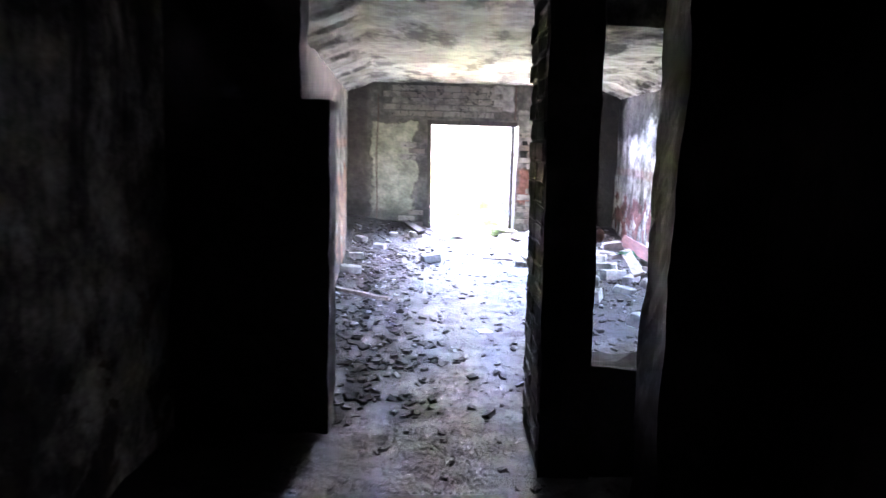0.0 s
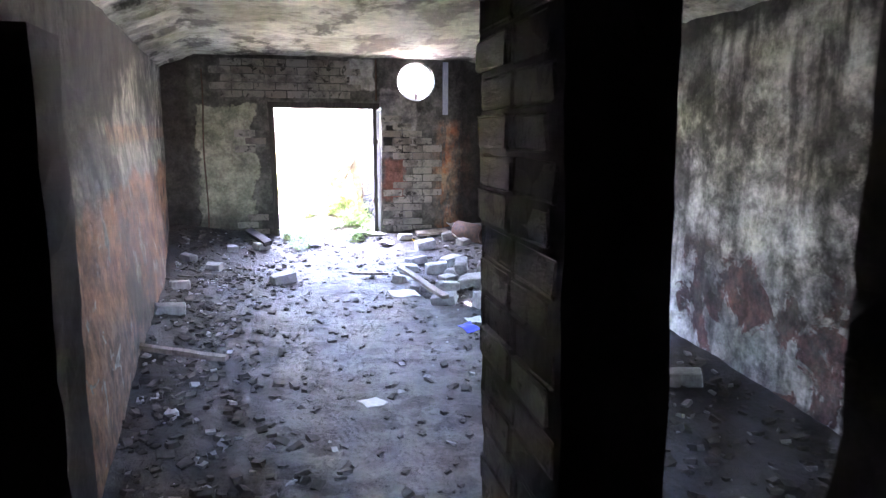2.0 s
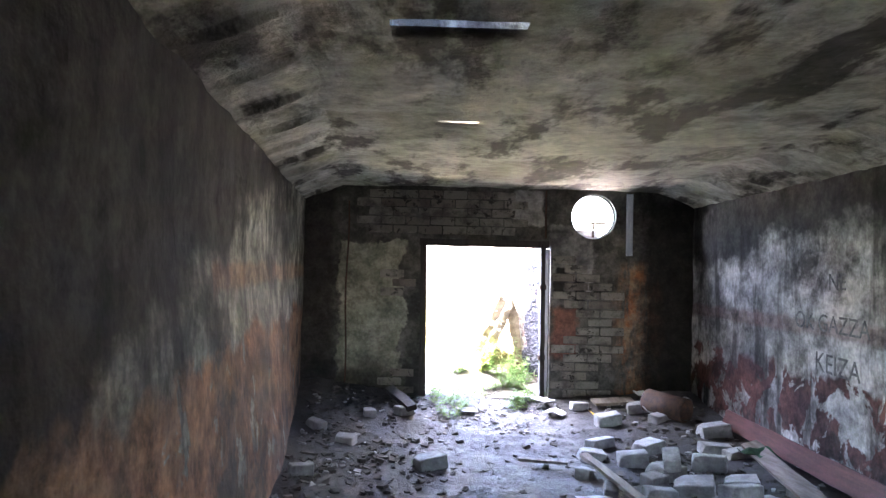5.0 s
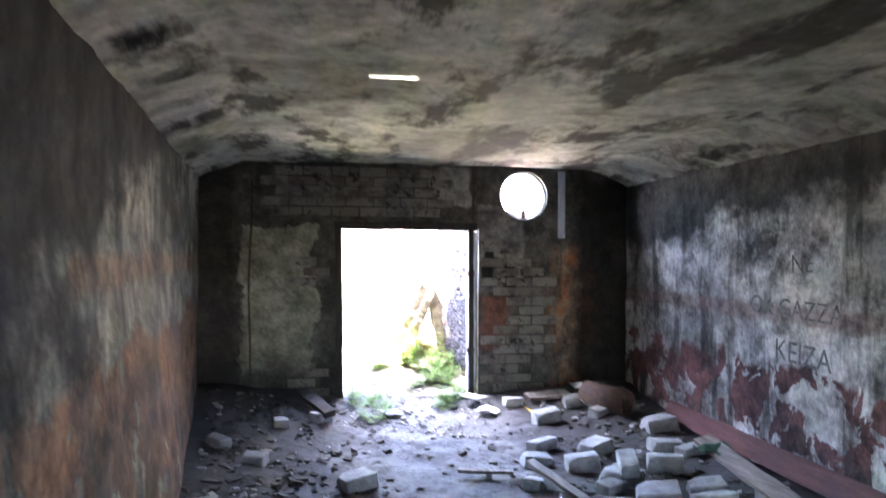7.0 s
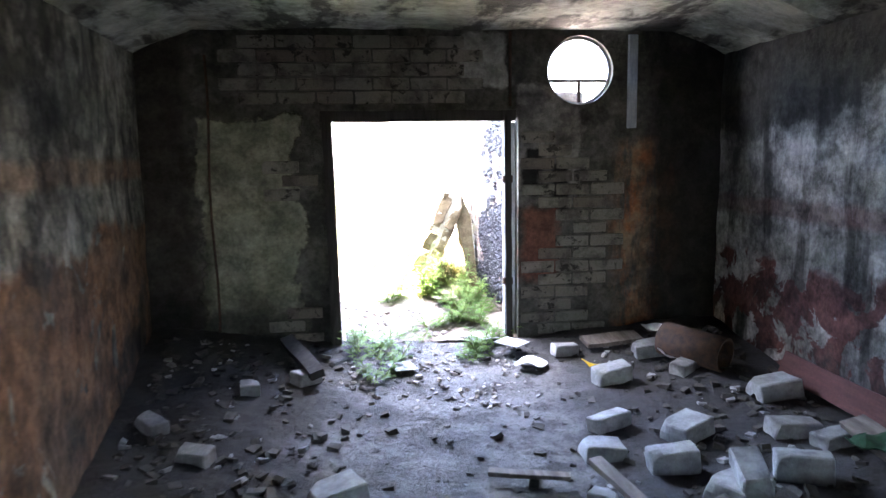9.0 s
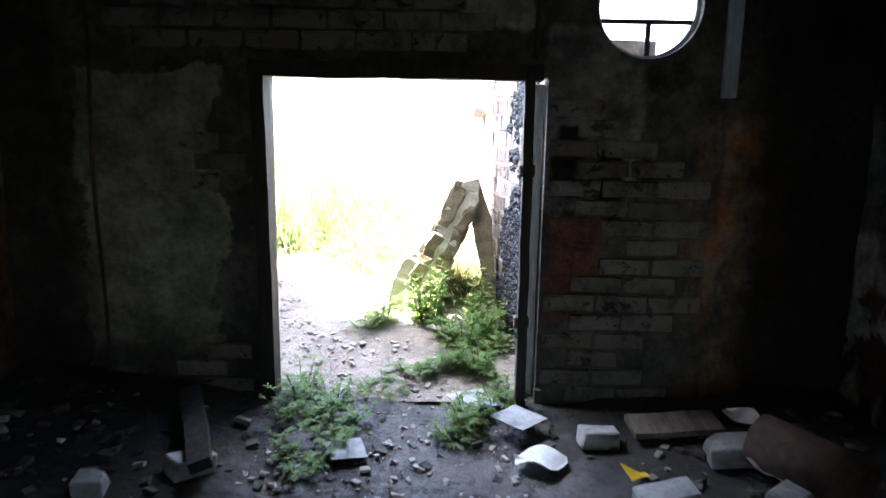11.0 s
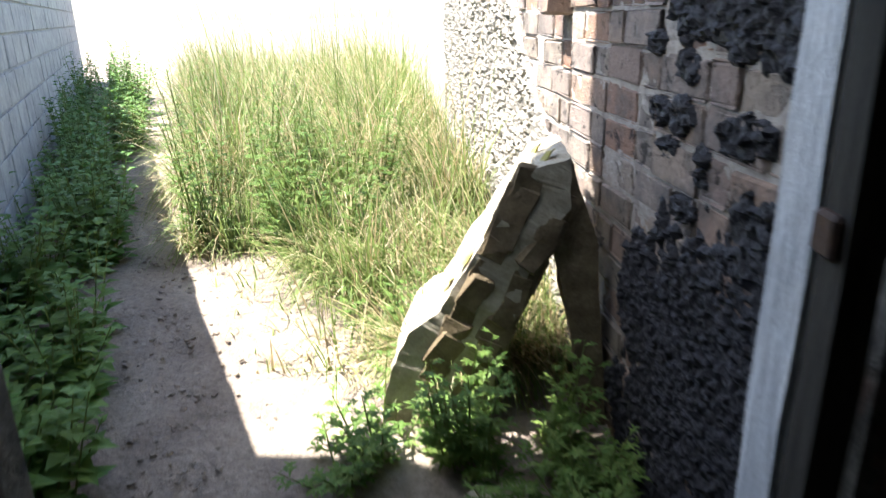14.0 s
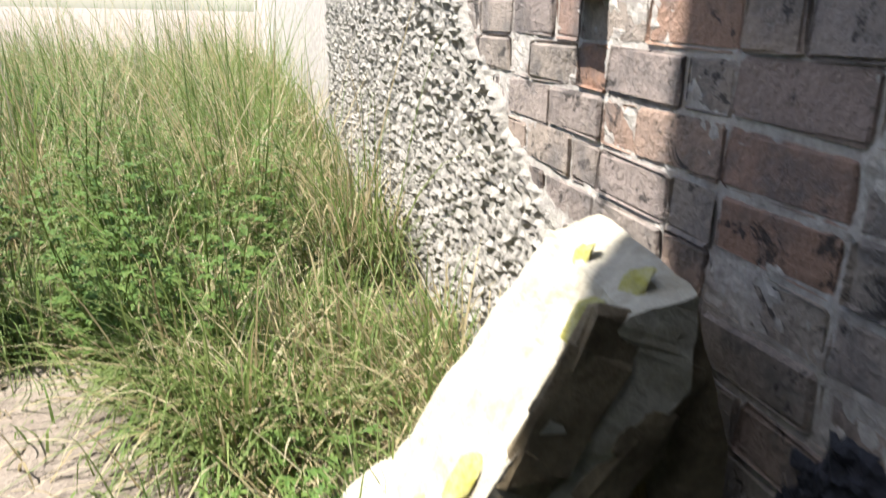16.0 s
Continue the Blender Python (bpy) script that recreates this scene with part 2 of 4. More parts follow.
M_SOOT = simple("soot_mortar", (0.13, 0.125, 0.11), (0.06, 0.057, 0.05), 12, 0.95, 0.7)
M_TAR = simple("bitumen", (0.018, 0.018, 0.022), (0.045, 0.045, 0.055), 40, 0.5, 1.0, None, 0.01)
M_ROUGH = simple("roughcast", (0.42, 0.39, 0.34), (0.24, 0.22, 0.20), 30, 0.9, 1.0, None, 0.012)
M_BLOCKWALL = simple("pale_block", (0.44, 0.44, 0.44), (0.30, 0.30, 0.31), 7, 0.9, 0.6, None, 0.01)
M_STONE = simple("weathered_stone", (0.50, 0.46, 0.37), (0.34, 0.30, 0.22), 12, 0.92, 0.9, None, 0.012)
# brown stone coloured darker than M_STONE, carrying the shade on the strut's front
M_FACE = simple("shade_brown_fieldstone", (0.25, 0.195, 0.12), (0.12, 0.09, 0.055), 14, 0.92, 0.9, None, 0.012)
M_LICHEN = simple("lichen", (0.36, 0.33, 0.07), (0.40, 0.36, 0.20), 40, 0.9, 0.6)
M_BLOCK = simple("silicate_brick", (0.42, 0.42, 0.41), (0.22, 0.22, 0.215), 11, 0.9, 0.5)
M_WOOD = simple("old_board", (0.30, 0.26, 0.22), (0.15, 0.12, 0.10), 9, 0.85, 0.6, (3, 0.3, 3))
M_REDWOOD = simple("red_board", (0.17, 0.07, 0.06), (0.10, 0.05, 0.045), 9, 0.8, 0.6, (3, 0.3, 3))
M_PAINT = simple("peeling_white_paint", (0.66, 0.68, 0.70), (0.40, 0.42, 0.45), 14, 0.7, 0.9, (3, 3, 0.5), 0.01)
M_DKWOOD = simple("dark_frame_wood", (0.05, 0.045, 0.04), (0.025, 0.022, 0.02), 12, 0.8, 0.6, (3, 3, 0.4))
M_RUST = simple("rusty_iron", (0.10, 0.055, 0.035), (0.045, 0.032, 0.028), 25, 0.75, 0.6)
M_PAPER = simple("paper", (0.78, 0.78, 0.76), (0.62, 0.62, 0.60), 6, 0.8, 0.2)
M_YELLOW = simple("yellow_plastic", (0.80, 0.50, 0.03), (0.66, 0.40, 0.03), 6, 0.45, 0.2)
M_BLUE = simple("blue_plastic", (0.02, 0.05, 0.60), (0.02, 0.04, 0.45), 6, 0.4, 0.2)
M_GREENC = simple("green_cloth", (0.03, 0.10, 0.05), (0.02, 0.05, 0.03), 20, 0.85, 0.5)
M_GRAFF = simple("charcoal", (0.07, 0.07, 0.075), (0.24, 0.24, 0.23), 22, 0.9, 0.2)
M_BLUEPAINT = simple("blue_grey_paint", (0.42, 0.47, 0.56), (0.28, 0.32, 0.40), 10, 0.7, 0.5, (3, 3, 0.6))
M_GRASS = leaf_material("grass", (0.15, 0.22, 0.06), (0.23, 0.28, 0.09), (0.11, 0.18, 0.045))
M_STRAW = leaf_material("straw", (0.50, 0.42, 0.25), (0.38, 0.30, 0.16), (0.58, 0.51, 0.34))
M_LEAF = leaf_material("weed_leaf", (0.09, 0.17, 0.035), (0.13, 0.22, 0.05), (0.17, 0.24, 0.06))
M_DOCK = leaf_material("broad_leaf", (0.09, 0.19, 0.04), (0.12, 0.23, 0.055), (0.16, 0.25, 0.065))


# ---------------------------------------------------------------- mesh helpers
def finish(name, bm, mat, smooth=False, parent=None):
    me = bpy.data.meshes.new(name)
    bm.normal_update()
    bm.to_mesh(me)
    bm.free()
    me.materials.append(mat)
    if smooth:
        me.polygons.foreach_set("use_smooth", [True] * len(me.polygons))
    ob = new(name, me)
    if parent is not None:
        ob.parent = parent
    return ob


def part(name, bm, mat, parent, label=""):
    return tagged(finish(name, bm, mat, False, parent), label)


def soup(name, verts, faces, mat, smooth=False):
    me = bpy.data.meshes.new(name)
    me.from_pydata(verts, [], faces)
    me.materials.append(mat)
    if smooth:
        me.polygons.foreach_set("use_smooth", [True] * len(me.polygons))
    return new(name, me)


def add_box(bm, lo, hi, bevel=0.0, jitter=0.0, rng=random):
    lo, hi = Vector(lo), Vector(hi)
    m = Matrix.Translation((lo + hi) / 2) @ Matrix.Diagonal((*(hi - lo), 1))
    vs = bmesh.ops.create_cube(bm, size=1, matrix=m)["verts"]
    if bevel:
        es = list({e for v in vs for e in v.link_edges})
        out = bmesh.ops.bevel(bm, geom=es, offset=bevel, segments=1, affect="EDGES")
        vs = list({v for f in out["faces"] for v in f.verts} | {v for v in vs if v.is_valid})
    if jitter:
        for v in vs:
            v.co += Vector([rng.uniform(-jitter, jitter) for _ in range(3)])
    return vs


def box(name, lo, hi, mat, bevel=0.0, parent=None):
    bm = bmesh.new()
    add_box(bm, lo, hi, bevel)
    return finish(name, bm, mat, False, parent)


def rough(p, amp, freq):
    v = Vector(p) * freq
    return amp * (noise.noise(v) + 0.5 * noise.noise(v * 2.3) + 0.25 * noise.noise(v * 5.1))


def rough_box(name, lo, hi, mat, cell=0.08, amp=0.012, freq=2.5, parent=None, keep=()):
    """A solid with finely divided, uneven faces; axes in keep are left plane."""
    lo, hi = Vector(lo), Vector(hi)
    n = [max(1, int(math.ceil((hi[k] - lo[k]) / cell))) for k in range(3)]
    index, verts, faces = {}, [], []

    def vert(i, j, k):
        key = (i, j, k)
        if key not in index:
            p = Vector((lo[0] + (hi[0] - lo[0]) * i / n[0], lo[1] + (hi[1] - lo[1]) * j / n[1], lo[2] + (hi[2] - lo[2]) * k / n[2]))
            d = noise.noise_vector(p * freq) + 0.5 * noise.noise_vector(p * freq * 2.7) + 0.3 * noise.noise_vector(p * freq * 7)
            for a in range(3):
                if a not in keep:
                    p[a] += d[a] * amp
            index[key] = len(verts)
            verts.append(p)
        return index[key]

    for a in range(3):
        b, c = (a + 1) % 3, (a + 2) % 3
        for side in (0, n[a]):
            for i in range(n[b]):
                for j in range(n[c]):
                    q = []
                    for di, dj in ((0, 0), (1, 0), (1, 1), (0, 1)):
                        s = [0, 0, 0]
                        s[a], s[b], s[c] = side, i + di, j + dj
                        q.append(vert(*s))
                    faces.append(q if side else q[::-1])
    ob = soup(name, verts, faces, mat)
    ob.parent = parent
    return ob


def ground_z(x, y):
    """The floor inside and the earth outside, rising from the doorway."""
    inside = 0.02 + 0.16 * min(1, max(0, (y - 9.6) / 1.6)) ** 1.4
    if y > 11.2:
        inside = 0.18 + 0.25 * min(1, (y - 11.2) / 1.8) + 0.02 * max(0, min(y, 40) - 13)
    return inside


# ---------------------------------------------------------------- the large structure
XL, XR, YE, ZC = -1.39, 2.64, 11.26, 2.38
HX0, HX1, HY0, HY1 = -0.26, 0.26, 6.44, 6.62


def field(name, x0, x1, y0, y1, cell, amp, mat, extra=None):
    nx, ny = int((x1 - x0) / cell), int((y1 - y0) / cell)
    verts, faces = [], []
    for j in range(ny + 1):
        for i in range(nx + 1):
            x, y = x0 + (x1 - x0) * i / nx, y0 + (y1 - y0) * j / ny
            z = ground_z(x, y) + rough((x, y, 0), amp, 2.2) + rough((x, y, 5), amp * 0.5, 9)
            if extra:
                z += extra(x, y)
            verts.append((x, y, z))
    for j in range(ny):
        for i in range(nx):
            a = j * (nx + 1) + i
            faces.append((a, a + 1, a + nx + 2, a + nx + 1))
    return soup(name, verts, faces, mat, True)


def rubble_bank(x, y):
    left = 0.16 * max(0, min(1, (0.0 - x) / 1.2)) * max(0, min(1, (y - 5.2) / 2))
    right = 0.10 * max(0, min(1, (x - 1.2) / 1.2)) * max(0, min(1, (y - 5.0) / 2))
    return left + right


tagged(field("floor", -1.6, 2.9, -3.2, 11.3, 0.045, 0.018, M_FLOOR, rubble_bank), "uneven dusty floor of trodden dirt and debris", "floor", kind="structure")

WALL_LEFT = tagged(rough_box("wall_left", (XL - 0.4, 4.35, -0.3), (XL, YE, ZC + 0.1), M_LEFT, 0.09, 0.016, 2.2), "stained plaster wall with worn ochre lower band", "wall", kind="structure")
# the left wall splays outward to the end wall, and is battered toward its foot
SPLAY = 0.091
for v in WALL_LEFT.data.vertices:
    off = max(0.0, YE - v.co.y)
    v.co.x += SPLAY * off + 0.14 * max(0.0, 1 - v.co.z / 1.6) * min(1.0, off / 2.5)
tagged(rough_box("wall_right", (XR, 3.0, -0.3), (XR + 0.4, YE, ZC + 0.1), M_RIGHT, 0.09, 0.014, 2.2), "pale plaster wall with peeling dark red paint", "wall", kind="structure")
tagged(rough_box("wall_near_left", (-1.62, -3.2, -0.3), (-1.22, 4.18, ZC + 0.1), M_DARK, 0.1, 0.02, 2.0), "dim grimy plaster wall of the entrance room", "wall", kind="structure")
tagged(rough_box("wall_near_right", (1.25, -3.2, -0.3), (1.65, 3.2, ZC + 0.1), M_BLACK, 0.12, 0.02, 2.0), "wall of the entrance room, coloured near-black for its shade", "wall", kind="structure")
tagged(rough_box("wall_back", (-1.7, -3.6, -0.3), (2.0, -3.2, ZC + 0.1), M_DARK, 0.2, 0.02, 2.0), "dark back wall", "wall", kind="structure")

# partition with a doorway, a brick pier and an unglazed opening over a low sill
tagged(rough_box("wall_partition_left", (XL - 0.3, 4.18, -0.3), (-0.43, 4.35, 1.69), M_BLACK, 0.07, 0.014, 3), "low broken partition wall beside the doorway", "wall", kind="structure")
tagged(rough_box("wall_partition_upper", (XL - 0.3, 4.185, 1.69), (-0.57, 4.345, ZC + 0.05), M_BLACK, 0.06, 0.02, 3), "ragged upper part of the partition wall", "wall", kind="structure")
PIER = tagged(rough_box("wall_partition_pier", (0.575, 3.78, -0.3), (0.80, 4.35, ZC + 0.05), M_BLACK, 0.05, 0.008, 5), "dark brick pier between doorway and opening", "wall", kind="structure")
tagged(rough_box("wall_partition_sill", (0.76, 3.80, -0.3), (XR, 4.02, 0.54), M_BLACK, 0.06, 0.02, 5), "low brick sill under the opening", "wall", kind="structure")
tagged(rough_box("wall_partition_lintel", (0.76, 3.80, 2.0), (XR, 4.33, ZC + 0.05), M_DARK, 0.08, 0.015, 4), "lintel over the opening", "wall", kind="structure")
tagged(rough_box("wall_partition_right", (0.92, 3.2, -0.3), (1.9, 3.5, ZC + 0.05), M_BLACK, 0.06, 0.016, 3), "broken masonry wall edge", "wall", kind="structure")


for v in PIER.data.vertices:
    v.co.x -= 0.025 * (v.co.z - 0.4)


def ceiling():
    """One concrete slab with a hatch shaft, a small slot, and sloping haunches along both walls."""
    bm = bmesh.new()
    t = 0.35

    def slab(x0, x1, y0, y1):
        add_box(bm, (x0, y0, ZC), (x1, y1, ZC + t))

    sx0, sx1, sy0, sy1 = -0.06, 0.17, 8.05, 8.25
    slab(-2.0, 3.1, -3.6, HY0)
    slab(-2.0, HX0, HY0, HY1)
    slab(HX1, 3.1, HY0, HY1)
    slab(-2.0, 3.1, HY1, sy0)
    slab(-2.0, sx0, sy0, sy1)
    slab(sx1, 3.1, sy0, sy1)
    slab(-2.0, 3.1, sy1, YE + 0.3)
    return finish("ceiling", bm, M_CEIL)


tagged(ceiling(), "blotched grey concrete ceiling with a hatch", "ceiling", kind="structure")


def skin(name, x0, x1, holes, mat):
    """A thin uneven coat of plaster under the slab, left open at the holes."""
    cell, y0, y1 = 0.06, 4.0, YE
    nx, ny = int((x1 - x0) / cell), int((y1 - y0) / cell)
    verts, faces, idx = [], [], {}

    def vert(i, j):
        if (i, j) not in idx:
            x, y = x0 + (x1 - x0) * i / nx, y0 + (y1 - y0) * j / ny
            idx[i, j] = len(verts)
            verts.append((x, y, ZC - 0.03 + rough((x, y, 2), 0.016, 1.8)))
        return idx[i, j]

    for j in range(ny):
        for i in range(nx):
            x, y = x0 + (x1 - x0) * (i + 0.5) / nx, y0 + (y1 - y0) * (j + 0.5) / ny
            if any(a < x < b and c < y < d for a, b, c, d in holes):
                continue
            faces.append((vert(i, j), vert(i, j + 1), vert(i + 1, j + 1), vert(i + 1, j)))
    return soup(name, verts, faces, mat, True)


tagged(skin("ceiling_plaster", XL, XR, [(HX0, HX1, HY0, HY1), (-0.06, 0.17, 8.05, 8.25)], M_CEIL), "stained uneven ceiling plaster", "ceiling", kind="structure")


def haunch(name, xa, xb, mat, splay=0.0):
    """A sloping fillet between wall and ceiling, from the wall at xa to the flat at xb."""
    verts, faces = [], []
    n, k = 120, 6
    for j in range(n + 1):
        y = 4.36 + (YE - 4.36) * j / n
        for i in range(k + 1):
            u = i / k
            x = xa + (xb - xa) * u
            z = ZC - 0.20 + 0.175 * u ** 0.8 + rough((x, y, 1), 0.012, 3)
            if (y * 1.9) % 1 < 0.12:
                z -= 0.035 * math.sin(math.pi * u)
            verts.append((x + splay * (YE - y), y, z))
    for j in range(n):
        for i in range(k):
            a = j * (k + 1) + i
            faces.append((a, a + 1, a + k + 2, a + k + 1))
    return soup(name, verts, faces, mat)


tagged(haunch("trim_haunch_left", XL - 0.02, XL + 0.42, M_CEIL, SPLAY), "ribbed sloping plaster fillet under the ceiling", "cornice", kind="structure")
tagged(haunch("trim_haunch_right", XR + 0.02, XR - 0.42, M_CEIL), "sloping plaster fillet under the ceiling", "cornice", kind="structure")

# unseen block added on the sun side, keeping direct sun out of the hatch
box("hatch_sun_block", (HX0 - 0.25, HY0 - 0.3, ZC + 0.35), (HX0 - 0.02, HY1 + 0.3, ZC + 1.75), M_CEIL)
tagged(bpy.data.objects["hatch_sun_block"], "unseen block added to keep the sun out of the hatch", "kerb", kind="structure")

# end wall with the doorway and the round window
DX0, DX1, DZ = -0.13, 1.04, 1.76
RX, RZ, RR = 1.60, 2.08, 0.235
WY0, WY1 = YE, YE + 0.13


def end_wall():
    bm = bmesh.new()
    add_box(bm, (-8.0, WY0, -0.3), (DX0, WY1, 3.2))
    add_box(bm, (DX0, WY0, DZ), (DX1 + 0.12, WY1, 3.2))
    add_box(bm, (DX1 + 0.12, WY0, -0.3), (RX - 0.4, WY1, 3.2))
    add_box(bm, (RX + 0.4, WY0, -0.3), (3.2, WY1, 3.2))
    add_box(bm, (RX - 0.4, WY0, -0.3), (RX + 0.4, WY1, RZ - 0.4))
    add_box(bm, (RX - 0.4, WY0, RZ + 0.4), (RX + 0.4, WY1, 3.2))
    n = 48
    ring = {}
    for side, y in ((0, WY0), (1, WY1)):
        for k in range(n):
            a = 2 * math.pi * k / n
            ca, sa = math.cos(a), math.sin(a)
            s = 0.4 / max(abs(ca), abs(sa))
            ring[side, 0, k] = bm.verts.new((RX + RR * ca, y, RZ + RR * sa))
            ring[side, 1, k] = bm.verts.new((RX + s * ca, y, RZ + s * sa))
    for k in range(n):
        q = (k + 1) % n
        bm.faces.new((ring[0, 0, k], ring[0, 1, k], ring[0, 1, q], ring[0, 0, q]))
        bm.faces.new((ring[1, 0, k], ring[1, 0, q], ring[1, 1, q], ring[1, 1, k]))
        bm.faces.new((ring[0, 0, k], ring[0, 0, q], ring[1, 0, q], ring[1, 0, k]))
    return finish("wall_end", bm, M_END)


WALL_END = tagged(end_wall(), "soot-stained brick end wall, darker at corners and foot, with doorway and round window", "wall", kind="structure")

# outer walls of the sunken entrance
WX, BEND = 1.02, 12.75
WALL_OUT = tagged(box("wall_outer", (0.0, -1.36, -0.3), (0.5, 16.0, 1.95), M_MORTAR), "old brick wall with tar patches, roughcast further on", "wall", kind="structure")
FAR_POSE = pose(WX - 0.03, BEND, 0, 0, 0, 9)
WALL_OUT.matrix_basis = FAR_POSE
wing = tagged(box("wall_wing", (-0.35, 0, -0.3), (0.0, 12.0, 2.02), M_BLOCKWALL), "pale block wing wall", "wall", kind="structure")
WING_POSE = pose(-0.6, WY1 + 0.05, 0, 0, 0, 27)
wing.matrix_basis = WING_POSE


def shade_caster():
    """An unseen stepped wall, added to cast the shadow over doorway and brick wall."""
    bm = bmesh.new()
    prof = [(WY1, -0.3), (12.25, -0.3), (12.25, 4.6), (12.32, 5.0), (12.52, 5.7), (12.8, 6.3), (12.8, 7.0), (WY1, 7.0)]
    lo = [bm.verts.new((-1.9, y, z)) for y, z in prof]
    hi = [bm.verts.new((-1.5, y, z)) for y, z in prof]
    bm.faces.new(lo)
    bm.faces.new(hi[::-1])
    for k in range(len(prof)):
        q = (k + 1) % len(prof)
        bm.faces.new((lo[q], lo[k], hi[k], hi[q]))
    bmesh.ops.recalc_face_normals(bm, faces=bm.faces)
    return finish("wall_shade_caster", bm, M_BLOCKWALL)


tagged(shade_caster(), "unseen stepped wall added to cast the entrance shadow", "wall", kind="structure")


def big_ground():
    """One sheet: fine by the path, coarse out to the horizon."""
    xs = [-600, -200, -80, -40, -20, -12, -8] + [-6 + 0.07 * i for i in range(107)] + [3, 6, 12, 30, 80, 200, 600]
    ys = [11.24 + 0.06 * i for i in range(90)] + [17 + 0.5 * i for i in range(20)] + [30, 40, 60, 100, 200, 600]
    verts, faces = [], []
    for y in ys:
        for x in xs:
            near = -6.1 < x < 1.6 and y < 18
            z = ground_z(x, y) + (rough((x, y, 0), 0.022, 2.0) + rough((x, y, 5), 0.018, 7) if near else 0)
            verts.append((x, y, z))
    w = len(xs)
    for j in range(len(ys) - 1):
        for i in range(w - 1):
            a = j * w + i
            faces.append((a, a + 1, a + w + 1, a + w))
    return soup("ground", verts, faces, M_EARTH, True)


tagged(big_ground(), "trodden sandy earth of a footpath", "ground", kind="structure")

# ---------------------------------------------------------------- entrance: broken masonry strut
def lumpy(bm, amp, freq):
    for v in bm.verts:
        v.co += noise.noise_vector(v.co * freq) * amp + noise.noise_vector(v.co * freq * 3.1) * amp * 0.5


def strut():
    base = tagged(new("masonry_strut"), "broken leaning masonry arch fragment with lichen, against brick wall", "ruin")
    base.location = (0.6, 12.4, 0.35)
    inv = base.location

    def prism(name, prof, y0, y1, mat, amp, label=""):
        bm = bmesh.new()
        a = [bm.verts.new((x - inv.x, y0 - inv.y, z - inv.z)) for x, z in prof]
        b = [bm.verts.new((x - inv.x, y1 - inv.y, z - inv.z)) for x, z in prof]
        bm.faces.new(a)
        bm.faces.new(b[::-1])
        for k in range(len(prof)):
            q = (k + 1) % len(prof)
            bm.faces.new((a[q], a[k], b[k], b[q]))
        bmesh.ops.recalc_face_normals(bm, faces=bm.faces)
        bmesh.ops.subdivide_edges(bm, edges=bm.edges[:], cuts=9, use_grid_fill=True)
        bmesh.ops.triangulate(bm, faces=[f for f in bm.faces if len(f.verts) > 4])
        lumpy(bm, amp, 9)
        return part(name, bm, mat, base, label)

    prism("leg", [(0.33, 0.30), (0.365, 0.54), (0.42, 0.66), (0.52, 0.74), (0.615, 0.90), (0.72, 1.06), (0.80, 1.18), (0.89, 1.21), (0.90, 1.06), (0.83, 0.96), (0.77, 0.81), (0.71, 0.62), (0.67, 0.45), (0.67, 0.25)], 12.34, 12.70, M_STONE, 0.012)
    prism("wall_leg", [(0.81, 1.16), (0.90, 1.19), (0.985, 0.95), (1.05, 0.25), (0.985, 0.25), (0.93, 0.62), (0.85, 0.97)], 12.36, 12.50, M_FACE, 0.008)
    rng = random.Random(4)
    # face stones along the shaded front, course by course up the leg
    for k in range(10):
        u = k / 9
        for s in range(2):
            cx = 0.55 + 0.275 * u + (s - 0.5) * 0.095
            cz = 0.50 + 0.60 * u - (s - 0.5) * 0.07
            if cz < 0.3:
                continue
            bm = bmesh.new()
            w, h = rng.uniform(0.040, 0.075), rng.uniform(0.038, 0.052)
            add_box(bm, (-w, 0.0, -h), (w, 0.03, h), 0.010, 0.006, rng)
            st = part("stone", bm, M_FACE, base, "brown fieldstone, coloured darker for the shaded front")
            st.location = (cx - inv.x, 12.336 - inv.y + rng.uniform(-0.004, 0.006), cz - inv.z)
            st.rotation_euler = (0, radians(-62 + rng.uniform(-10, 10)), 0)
    for x, y, z, r in ((0.765, 12.42, 1.14, 0.045), (0.83, 12.40, 1.195, 0.04), (0.60, 12.42, 0.885, 0.05), (0.54, 12.48, 0.775, 0.04), (0.81, 12.55, 1.19, 0.03)):
        bm = bmesh.new()
        bmesh.ops.create_icosphere(bm, subdivisions=2, radius=r, matrix=Matrix.Rotation(radians(-52), 4, "Y") @ Matrix.Diagonal((0.9, 0.7, 0.03, 1)))
        lumpy(bm, 0.012, 40)
        p = part("lichen", bm, M_LICHEN, base, "yellow lichen crust")
        p.location = (x - inv.x, y - inv.y, z - inv.z)
    return base


strut()


